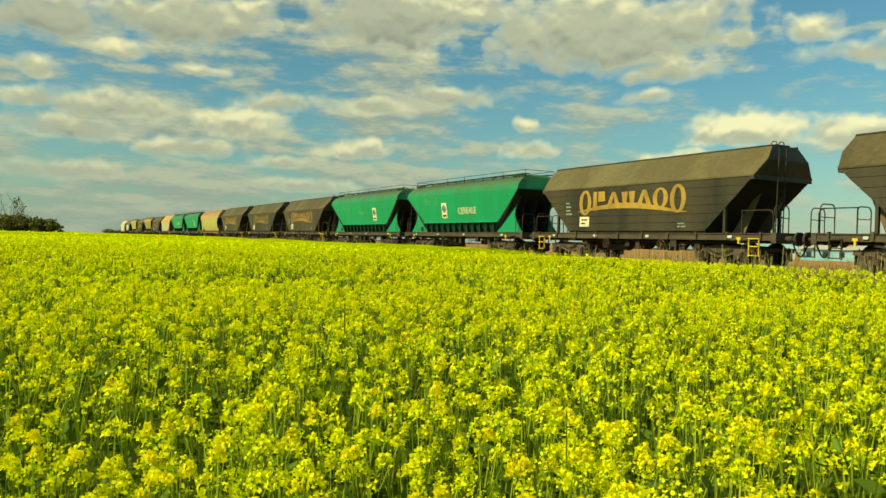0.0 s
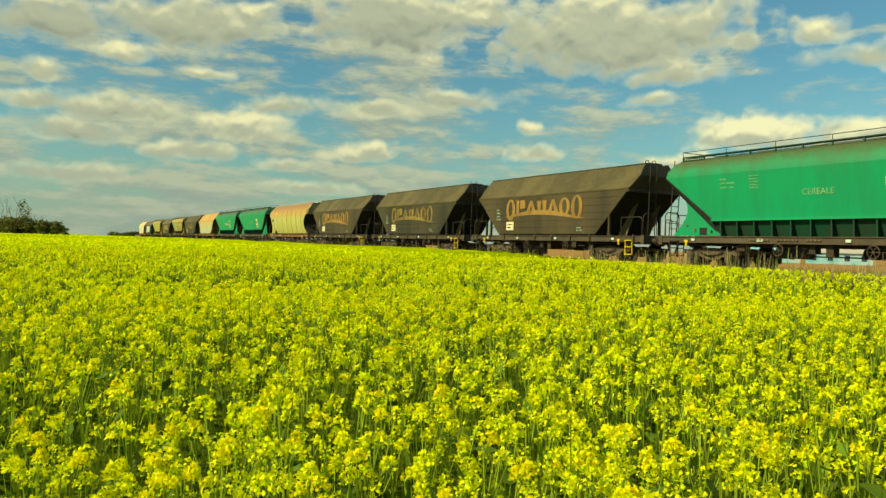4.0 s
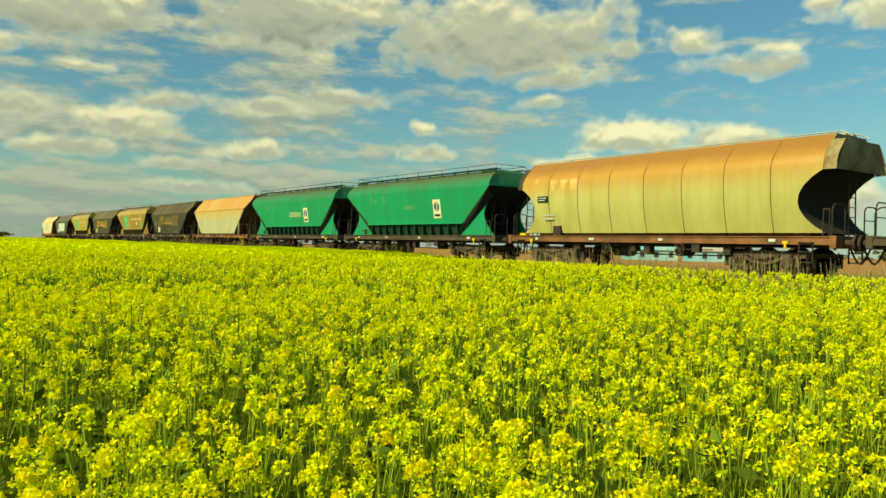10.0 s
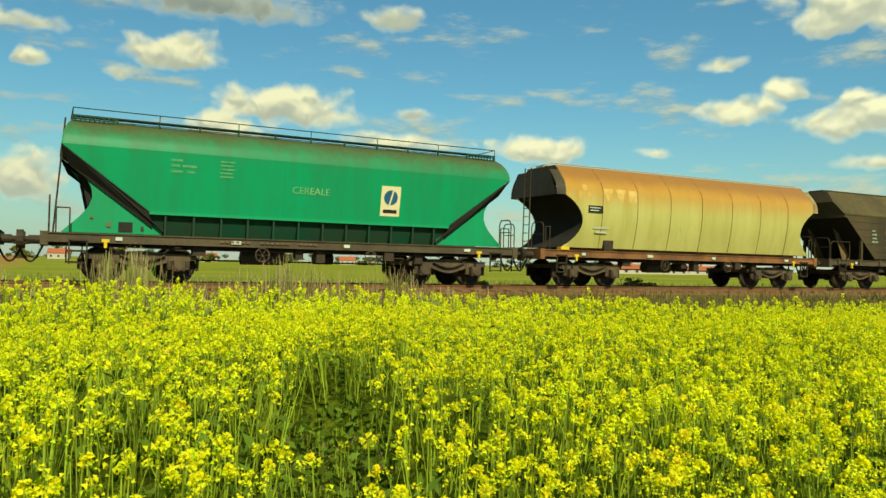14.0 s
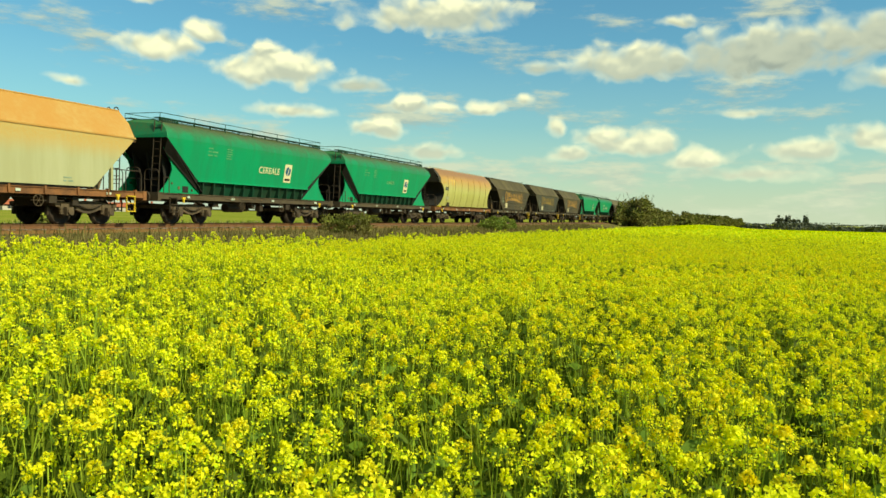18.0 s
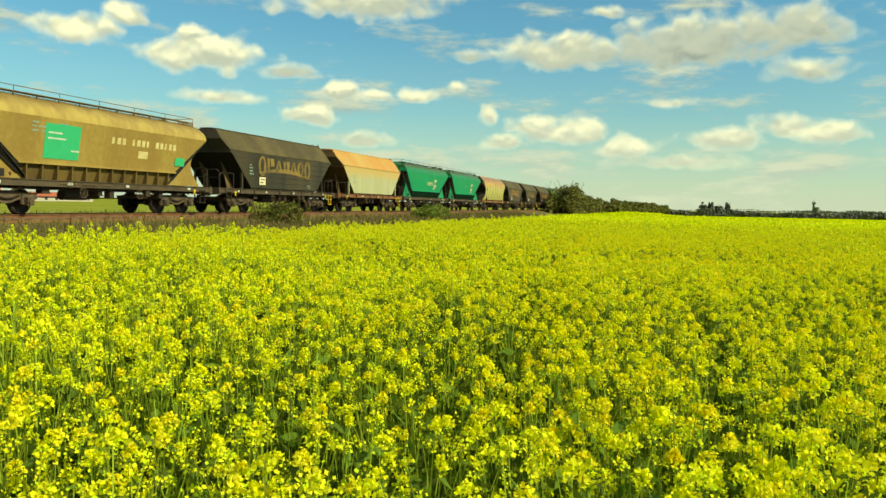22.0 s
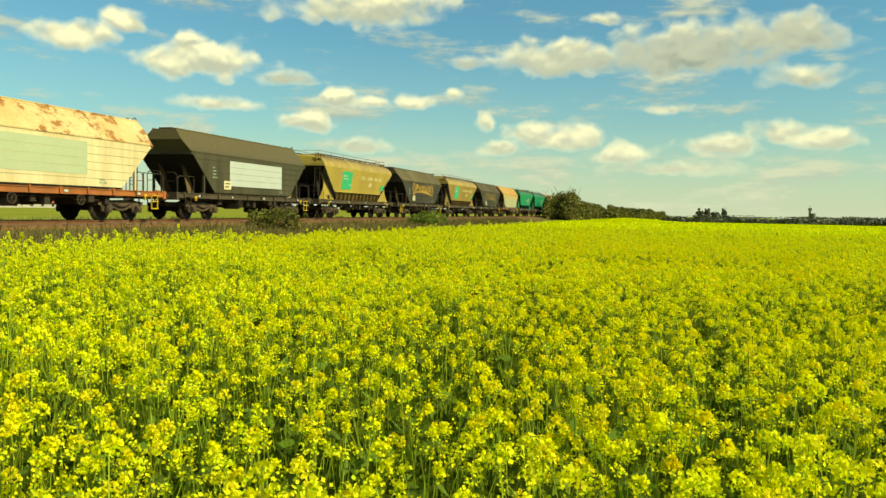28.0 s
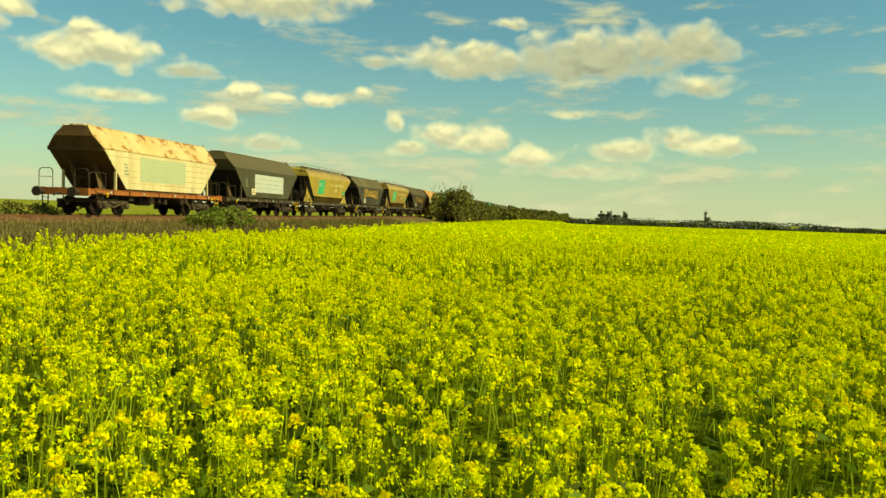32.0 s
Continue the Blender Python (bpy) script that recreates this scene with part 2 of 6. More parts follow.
# ---- materials ----
def paint(name, base, rough=0.55, metal=0.0, second=None, grain=1.2, fine=14.0, amount=0.55, streak=False, bump=0.25, third=None, spread=0.5, own=0.0, through=0.0, shine=0.22, patches=0.58):
    """base and second mix in stains; third shows in small patches; streak: the stains run down."""
    mat = bpy.data.materials.new(name)
    mat.use_nodes = True
    tree = mat.node_tree
    add = nodes_of(tree)
    at = add("ShaderNodeTexCoord").outputs["Object"]
    m = lambda op, a, b=0.0, c=0.0: add("ShaderNodeMath", op=op, ins={0: a, 1: b, 2: c}).outputs[0]
    stretched = add("ShaderNodeVectorMath", op="MULTIPLY", ins={0: at, 1: (1, 1, 0.12) if streak else (1, 1, 1)}).outputs[0]
    coarse = add("ShaderNodeTexNoise", ins={"Vector": stretched, "Scale": grain, "Detail": 5.0, "Roughness": 0.6}).outputs["Fac"]
    small = add("ShaderNodeTexNoise", ins={"Vector": at, "Scale": fine, "Detail": 4.0, "Roughness": 0.65}).outputs["Fac"]
    both = m("MULTIPLY_ADD", small, 0.35, m("MULTIPLY", coarse, 0.65))
    mask = ramp(add, both, ((spread - 0.13, 0.0), (spread + 0.13, amount)))

    def mix(f, a, b2):
        n = add("ShaderNodeMix", ins={"Factor": f})
        n.data_type = "RGBA"
        for slot, v in ((6, a), (7, b2)):
            if isinstance(v, tuple):
                n.inputs[slot].default_value = (*v, 1)
            else:
                tree.links.new(v, n.inputs[slot])
        return n.outputs[2]
    second = second or tuple(c * 0.7 for c in base)
    colour = mix(mask, base, second)
    if third:
        spots = add("ShaderNodeTexNoise", ins={"Vector": at, "Scale": grain * 2.7, "Detail": 6.0, "Roughness": 0.7}).outputs["Fac"]
        colour = mix(ramp(add, spots, ((patches, 0.0), (patches + 0.08, 0.9))), colour, third)
    if own:
        rnd = add("ShaderNodeNewGeometry").outputs["Random Per Island"]
        hsv = add("ShaderNodeHueSaturation", ins={"Color": colour, "Value": m("MULTIPLY_ADD", rnd, own * 2, 1 - own), "Hue": m("MULTIPLY_ADD", rnd, own * 0.05, 0.5 - own * 0.025)})
        colour = hsv.outputs[0]
    bsdf = add("ShaderNodeBsdfPrincipled", ins={"Base Color": colour, "Metallic": metal, "Specular IOR Level": shine, "Roughness": m("MULTIPLY_ADD", both, 0.25, rough - 0.12)})
    if bump:
        b2 = add("ShaderNodeBump", ins={"Strength": bump, "Distance": 0.01, "Height": small})
        tree.links.new(b2.outputs[0], bsdf.inputs["Normal"])
    last = bsdf.outputs[0]
    if through:
        tr = add("ShaderNodeBsdfTranslucent", ins={"Color": colour})
        last = add("ShaderNodeMixShader", ins={0: through, 1: last, 2: tr.outputs[0]}).outputs[0]
    add("ShaderNodeOutputMaterial", ins={0: last})
    return mat


STEEL_DARK = paint("dirty_steel", (0.038, 0.029, 0.020), 0.75, 0.2, (0.095, 0.062, 0.034), 1.6, 18)
BOGIE = paint("bogie_grime", (0.065, 0.047, 0.03), 0.85, 0.0, (0.17, 0.115, 0.06), 2.5, 25)
WHEEL = paint("wheel_steel", (0.03, 0.026, 0.022), 0.7, 0.3, (0.08, 0.05, 0.03), 4, 30)
RAIL = paint("rusty_rail", (0.17, 0.072, 0.03), 0.6, 0.2, (0.27, 0.15, 0.07), 3, 40)
SLEEPER = paint("sleeper_concrete", (0.26, 0.22, 0.17), 0.9, 0, (0.14, 0.10, 0.07), 2, 30)
BALLAST = paint("ballast", (0.16, 0.082, 0.028), 0.95, 0, (0.25, 0.135, 0.05), 5, 60, bump=0.6, own=0.35, shine=0.05)
# foot panels' shade put into the colour; the roof walkway shares it
GREEN_LOW = paint("green_dark_shade", (0.007, 0.055, 0.026), 0.6, 0, (0.025, 0.035, 0.018), 1.2, 12, 0.7, True)
OLIVE = paint("ochre_paint", (0.44, 0.325, 0.062), 0.55, 0, (0.33, 0.22, 0.045), 0.5, 5, 0.7, True, 0.1)
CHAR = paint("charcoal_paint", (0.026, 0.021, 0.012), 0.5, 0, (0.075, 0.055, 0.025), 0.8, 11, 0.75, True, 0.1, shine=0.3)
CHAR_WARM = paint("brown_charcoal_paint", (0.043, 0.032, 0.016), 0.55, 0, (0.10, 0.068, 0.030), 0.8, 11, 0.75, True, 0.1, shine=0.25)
# upper-panel brown: dust, with light from above put into the colour
CHAR_TOP = paint("charcoal_dusty_lit", (0.115, 0.086, 0.031), 0.7, 0, (0.060, 0.045, 0.019), 0.7, 6, 0.9, True)
BROWN = paint("brown_paint", (0.17, 0.11, 0.05), 0.65, 0, (0.09, 0.06, 0.03), 0.8, 10, 0.7)
BEIGE = paint("beige_paint", (0.42, 0.40, 0.27), 0.5, 0, (0.30, 0.30, 0.20), 0.6, 8, 0.5, True, 0.08)
HOOD = paint("dusty_beige_hood", (0.34, 0.27, 0.12), 0.7, 0, (0.16, 0.09, 0.03), 1.4, 9, 0.8)
RUST_TOP = paint("orange_rust", (0.48, 0.23, 0.04), 0.7, 0, (0.42, 0.29, 0.10), 0.9, 9, 0.7, True)


def rusted(name, clean, clean2, rust, rust2, z_from, z_to, run_by=1.7, upper=None, gloss=0.28):
    """Paint with a second tone, mostly rust and dirt that has run down from the roof, between two heights on the wagon.
    """
    mat = bpy.data.materials.new(name)
    mat.use_nodes = True
    tree = mat.node_tree
    add = nodes_of(tree)
    m = lambda op, a, b=0.0, c=0.0: add("ShaderNodeMath", op=op, ins={0: a, 1: b, 2: c}).outputs[0]
    at = add("ShaderNodeTexCoord").outputs["Object"]
    z = add("ShaderNodeSeparateXYZ", ins={0: at}).outputs[2]
    run = add("ShaderNodeTexNoise", ins={"Vector": add("ShaderNodeVectorMath", op="MULTIPLY", ins={0: at, 1: (1, 1, 0.10)}).outputs[0], "Scale": 1.7, "Detail": 6.0, "Roughness": 0.65}).outputs["Fac"]
    grain = add("ShaderNodeTexNoise", ins={"Vector": at, "Scale": 9.0, "Detail": 5.0, "Roughness": 0.7}).outputs["Fac"]
    level = m("DIVIDE", m("SUBTRACT", m("MULTIPLY_ADD", m("SUBTRACT", run, 0.5), run_by, m("MULTIPLY_ADD", grain, 0.3, z)), z_from + 0.15), z_to - z_from)

    def mix(f, a, b2):
        n = add("ShaderNodeMix", ins={"Factor": f})
        n.data_type = "RGBA"
        for slot, v in ((6, a), (7, b2)):
            if isinstance(v, tuple):
                n.inputs[slot].default_value = (*v, 1)
            else:
                tree.links.new(v, n.inputs[slot])
        return n.outputs[2]
    base = mix(ramp(add, run, ((0.35, 0.0), (0.65, 1.0))), clean, clean2)
    stain = mix(ramp(add, grain, ((0.35, 0.0), (0.65, 1.0))), rust, rust2)
    colour = mix(ramp(add, level, ((0.0, 0.0), (1.0, 0.95))), base, stain)
    if upper:
        colour = mix(ramp(add, m("MULTIPLY", level, 0.5), ((0.42, 0.0), (0.72, 1.0))), colour, upper)
    bsdf = add("ShaderNodeBsdfPrincipled", ins={"Base Color": colour, "Specular IOR Level": gloss, "Roughness": m("MULTIPLY_ADD", grain, 0.3, 0.35 - (gloss - 0.28) * 0.6)})
    b2 = add("ShaderNodeBump", ins={"Strength": 0.1, "Distance": 0.01, "Height": grain})
    tree.links.new(b2.outputs[0], bsdf.inputs["Normal"])
    add("ShaderNodeOutputMaterial", ins={0: bsdf.outputs[0]})
    return mat


BARREL = rusted("beige_rusted", (0.49, 0.445, 0.145), (0.41, 0.365, 0.105), (0.46, 0.205, 0.018), (0.46, 0.25, 0.035), 2.5, 3.5, 0.5, (0.31, 0.14, 0.024), 0.55)
WHITE = rusted("white_rusting", (0.72, 0.60, 0.33), (0.60, 0.47, 0.23), (0.50, 0.26, 0.07), (0.66, 0.48, 0.22), 2.9, 4.5)
RUST_END = paint("rusty_end", (0.06, 0.034, 0.014), 0.75, 0, (0.15, 0.08, 0.025), 0.8, 8, 0.7)
SPRAY = paint("sprayed_yellow", (0.46, 0.49, 0.10), 0.7, 0, (0.42, 0.42, 0.14), 3, 20, 0.7)
GREEN = rusted("green_weathered", (0.007, 0.275, 0.105), (0.012, 0.225, 0.088), (0.08, 0.15, 0.045), (0.03, 0.20, 0.07), 3.20, 4.0, 0.7)
CREAM = rusted("cream_paint", (0.42, 0.40, 0.22), (0.37, 0.35, 0.18), (0.50, 0.31, 0.085), (0.47, 0.34, 0.12), 2.2, 3.0, 0.5)
CREAM_TOP = paint("cream_orange", (0.46, 0.29, 0.09), 0.65, 0, (0.44, 0.19, 0.035), 0.6, 6, 0.7, True)
WHITE_PATCH = paint("pale_green_paint", (0.46, 0.49, 0.29), 0.55, 0, (0.40, 0.43, 0.25), 1, 10, 0.5)
PATCH = paint("pale_patch", (0.50, 0.52, 0.44), 0.55, 0, (0.42, 0.44, 0.36), 1, 10, 0.5)
RUST_FRAME = paint("rust_frame", (0.27, 0.115, 0.042), 0.75, 0.1, (0.10, 0.05, 0.025), 1.3, 14, 0.8)
ORANGE_FRAME = paint("orange_frame", (0.42, 0.14, 0.035), 0.7, 0.0, (0.2, 0.08, 0.03), 1.3, 14, 0.6)
YELLOW = paint("yellow_paint", (0.72, 0.48, 0.03), 0.5, 0, (0.5, 0.3, 0.03), 3, 20, 0.6)
GOLD = paint("gold_lettering", (0.44, 0.26, 0.045), 0.6, 0, (0.22, 0.13, 0.03), 1.5, 12, 0.75)
LETTER = paint("pale_lettering", (0.55, 0.58, 0.45), 0.6, 0, (0.4, 0.45, 0.33), 3, 20, 0.6)
CARD = paint("cream_card", (0.72, 0.62, 0.36), 0.6, 0, (0.6, 0.5, 0.28), 3, 20, 0.4)
BLUE = paint("blue_mark", (0.02, 0.10, 0.19), 0.6, 0, (0.02, 0.07, 0.12), 4, 20, 0.5)
MINT = paint("green_panel", (0.05, 0.42, 0.17), 0.5, 0, (0.04, 0.36, 0.14), 2, 16, 0.5)
STENCIL = paint("faded_stencil", (0.30, 0.36, 0.26), 0.7, 0, (0.18, 0.24, 0.16), 5, 25, 0.9)
FADED = paint("faded_mark", (0.60, 0.42, 0.14), 0.7, 0, (0.52, 0.29, 0.06), 3, 20, 0.8)
# near-black: shade put into recessed faces, and plain black for print and rubber
SHADE_BLACK = paint("shade_black", (0.02, 0.018, 0.015), 0.9, 0, (0.035, 0.03, 0.022), 2, 16)
GOLD_WORN = paint("worn_gold_lettering", (0.26, 0.165, 0.04), 0.65, 0, (0.10, 0.07, 0.028), 1.6, 12, 0.85)
GREEN_WORD = paint("pale_green_lettering", (0.24, 0.44, 0.20), 0.65, 0, (0.10, 0.32, 0.13), 2.5, 16, 0.8)
# lighter above the waist: the upper panel's light is put into the colour
PATCHED = rusted("grey_olive_paint", (0.085, 0.072, 0.032), (0.055, 0.046, 0.022), (0.13, 0.098, 0.032), (0.10, 0.075, 0.026), 3.0, 3.5, 0.6)
WHITE_TOP = paint("white_rust_patches", (0.66, 0.50, 0.24), 0.6, 0, (0.54, 0.34, 0.12), 0.5, 9, 0.85, False, 0.1, third=(0.30, 0.11, 0.02), patches=0.52)
GREEN_TOP = rusted("green_shoulder", (0.010, 0.215, 0.080), (0.022, 0.165, 0.060), (0.10, 0.085, 0.030), (0.06, 0.090, 0.030), 3.42, 4.12, 0.6)
GOLD_DULL = paint("dull_gold_lettering", (0.34, 0.185, 0.045), 0.65, 0, (0.17, 0.095, 0.03), 1.5, 12, 0.75)
GREEN_STENCIL = paint("faded_green_stencil", (0.13, 0.34, 0.15), 0.7, 0, (0.06, 0.27, 0.10), 5, 25, 0.9)
OLIVE_TOP = rusted("ochre_dusty", (0.42, 0.30, 0.07), (0.32, 0.21, 0.05), (0.13, 0.085, 0.028), (0.22, 0.14, 0.04), 3.5, 4.3, 0.8)
# ochre darkened for the shaded foot, and used on the walkway too
OLIVE_LOW = paint("ochre_dark_shade", (0.20, 0.13, 0.035), 0.7, 0, (0.09, 0.06, 0.022), 1.2, 10, 0.8, True)
# paler upper panels: the light they catch is mixed into the paint
CHAR_PALE = paint("charcoal_lit_pale", (0.14, 0.112, 0.045), 0.7, 0, (0.09, 0.068, 0.027), 0.6, 5, 0.9, True)
PALE_BAR = paint("worn_pale_bars", (0.62, 0.52, 0.24), 0.65, 0, (0.45, 0.34, 0.10), 2.5, 16, 0.7)
OCHRE_DARK = paint("ochre_brown_paint", (0.35, 0.245, 0.058), 0.55, 0, (0.24, 0.145, 0.035), 0.5, 5, 0.8, True, 0.1)
SOLEBAR = paint("solebar_grime", (0.10, 0.073, 0.040), 0.75, 0.0, (0.055, 0.040, 0.024), 1.1, 14, 0.8)
WELD = paint("rusty_weld", (0.20, 0.12, 0.045), 0.75, 0, (0.12, 0.07, 0.03), 2, 16, 0.7)


# ---- mesh helpers ----
class Shape:
    """Collects faces of one mesh."""

    def __init__(self):
        self.v, self.f = [], []

    def add(self, verts, faces):
        n = len(self.v)
        self.v.extend(tuple(p) for p in verts)
        self.f.extend(tuple(n + i for i in f) for f in faces)
        return self

    def box(self, x0, x1, y0, y1, z0, z1):
        v = [(x, y, z) for x in (x0, x1) for y in (y0, y1) for z in (z0, z1)]
        return self.add(v, [(0, 1, 3, 2), (4, 6, 7, 5), (0, 4, 5, 1), (2, 3, 7, 6), (0, 2, 6, 4), (1, 5, 7, 3)])

    def plate(self, pts, thick):
        """A flat polygon given thickness against its normal."""
        pts = [Vector(p) for p in pts]
        n = len(pts)
        nor = (pts[1] - pts[0]).cross(pts[2] - pts[1]).normalized() * -thick
        v = pts + [p + nor for p in pts]
        return self.add(v, [tuple(range(n)), tuple(range(2 * n - 1, n - 1, -1))] + [(i, n + i, n + (i + 1) % n, (i + 1) % n) for i in range(n)])

    def tube(self, a, b, r, n=6):
        a, b = Vector(a), Vector(b)
        d = (b - a).normalized()
        u = d.orthogonal().normalized()
        w = d.cross(u)
        ring = [(u * math.cos(2 * math.pi * i / n) + w * math.sin(2 * math.pi * i / n)) * r for i in range(n)]
        v = [a + p for p in ring] + [b + p for p in ring]
        return self.add(v, [(i, (i + 1) % n, n + (i + 1) % n, n + i) for i in range(n)] + [tuple(range(n - 1, -1, -1)), tuple(range(n, 2 * n))])

    def line(self, pts, r, n=6):
        """One bent tube along the points."""
        pts = [Vector(p) for p in pts]
        ways = [(b - a).normalized() for a, b in zip(pts, pts[1:])]
        u = ways[0].orthogonal().normalized()
        rings = []
        for i, p in enumerate(pts):
            d = ways[0] if i == 0 else ways[-1] if i == len(pts) - 1 else (ways[i - 1] + ways[i]).normalized()
            u = (u - d * u.dot(d)).normalized()
            w = d.cross(u)
            k = 1.0 if i in (0, len(pts) - 1) else min(1.6, 1 / max(0.4, d.dot(ways[i])))
            rings.append([p + (u * math.cos(2 * math.pi * j / n) + w * math.sin(2 * math.pi * j / n)) * r * k for j in range(n)])
        return self.loft(rings, True, True)

    def loft(self, rings, close=True, caps=False):
        """Skins rows of points of equal number."""
        k = len(rings[0])
        v = [p for ring in rings for p in ring]
        f = []
        for j in range(len(rings) - 1):
            for i in range(k if close else k - 1):
                f.append((j * k + i, j * k + (i + 1) % k, (j + 1) * k + (i + 1) % k, (j + 1) * k + i))
        if caps:
            f += [tuple(range(k - 1, -1, -1)), tuple(range((len(rings) - 1) * k, len(rings) * k))]
        return self.add(v, f)

    def mesh(self, name, mat):
        me = bpy.data.meshes.new(name)
        me.from_pydata(self.v, [], self.f)
        me.materials.append(mat)
        me.update()
        return me


def part(name, shape, mat, parent, label="", smooth=False):
    ob = new(name, shape.mesh(name, mat))
    ob.parent = parent
    if smooth:
        ob.data.shade_smooth()
    if label:
        tagged(ob, label)
    return ob


def words(text, size, mat, parent, m, name="lettering", label=""):
    c = bpy.data.curves.new(name, "FONT")
    c.body, c.size, c.align_x, c.extrude = text, size, "CENTER", 0.004
    ob = new("t", c)
    me = bpy.data.meshes.new_from_object(ob.evaluated_get(bpy.context.evaluated_depsgraph_get()))
    bpy.data.objects.remove(ob)
    me.materials.clear()
    me.materials.append(mat)
    o = new(name, me)
    o.parent = parent
    o.matrix_basis = m
    if label:
        tagged(o, label)
    return o


# ---- railway wagons: x runs with the train, the side at -y faces the field, z from the railhead ----
WHEEL_R = 0.46


def bogie(parent, x):
    axle = 0.9
    s = Shape()
    for side in (-1, 1):
        y = side * 1.0
        upper, lower = [], []
        for k in range(13):
            u = -1.35 + 2.7 * k / 12
            mid = math.exp(-(u / 0.55) ** 2)
            upper.append((x + u, 0.74 + 0.08 * mid))
            lower.append((x + u, 0.62 - 0.22 * mid))
        for dy in (-0.05, 0.05):
            rows = [[(a, y + dy, z) for a, z in lower], [(a, y + dy, z) for a, z in upper]]
            s.loft(rows if dy < 0 else rows[::-1], False)
        for rim in (upper, lower):
            s.loft([[(a, y - 0.07, z - 0.015) for a, z in rim], [(a, y + 0.07, z - 0.015) for a, z in rim], [(a, y + 0.07, z + 0.015) for a, z in rim], [(a, y - 0.07, z + 0.015) for a, z in rim], [(a, y - 0.07, z - 0.015) for a, z in rim]], False)
        for dx in (-axle, axle):
            s.box(x + dx - 0.26, x + dx + 0.26, y - 0.09, y + 0.09, 0.58, 0.70)
    s.box(x - 0.22, x + 0.22, -1.0, 1.0, 0.5, 0.82)
    for dx in (-1.3, 1.3):
        s.box(x + dx - 0.05, x + dx + 0.05, -1.0, 1.0, 0.62, 0.76)
    frame_ob = part("bogie", s, BOGIE, parent, "grimy two-axle bogie frame")
    for dx in (-axle, axle):
        for side in (-1, 1):
            b = Shape().box(x + dx - 0.14, x + dx + 0.14, side * 1.13 - 0.1, side * 1.13 + 0.1, 0.32, 0.60)
            b.tube((x + dx, side * 1.02, 0.46), (x + dx, side * 1.25, 0.46), 0.10, 10)
            b.tube((x + dx, side * 1.25, 0.46), (x + dx, side * 1.275, 0.46), 0.125, 10)
            part("axle_box", b, BOGIE, frame_ob)
            for e in (-1, 1):
                part("brake_block", Shape().box(x + dx + e * 0.53 - 0.035, x + dx + e * 0.53 + 0.035, side * 0.75 - 0.06, side * 0.75 + 0.06, 0.32, 0.60).tube((x + dx + e * 0.53, side * 0.75, 0.58), (x + dx + e * 0.45, side * 0.75, 0.80), 0.02, 5), STEEL_DARK, frame_ob)
        for side in (-1, 1):
            for e in (-0.22, 0.22):
                rings = []
                for k in range(11):
                    r = 0.078 if k % 2 else 0.058
                    rings.append([(x + dx + e + r * math.cos(math.pi * i / 4), side * 1.06 + r * math.sin(math.pi * i / 4), 0.35 + k * 0.025) for i in range(8)])
                part("spring", Shape().loft(rings, True, True), BOGIE, frame_ob)
    for side in (-1, 1):
        pts = [(x - 0.55 + 1.1 * k / 8, side * 1.12, 0.72 - 0.16 * math.sin(math.pi * k / 8)) for k in range(9)]
        part("brake_rigging", Shape().line(pts, 0.03, 5), STEEL_DARK, frame_ob)
    return frame_ob


def wheelset_shape():
    s = Shape()
    s.tube((0, -0.95, 0), (0, 0.95, 0), 0.08, 8)
    n = 20
    for side in (-1, 1):
        prof = ((0.66, 0.50), (0.69, 0.50), (0.70, WHEEL_R), (0.79, WHEEL_R - 0.005), (0.80, WHEEL_R - 0.07), (0.745, WHEEL_R - 0.09), (0.735, 0.15), (0.82, 0.14), (0.82, 0.0))
        s.loft([[(r * math.cos(2 * math.pi * i / n), side * y, r * math.sin(2 * math.pi * i / n)) for i in range(n)] for y, r in prof])
    return s


WHEELS = []


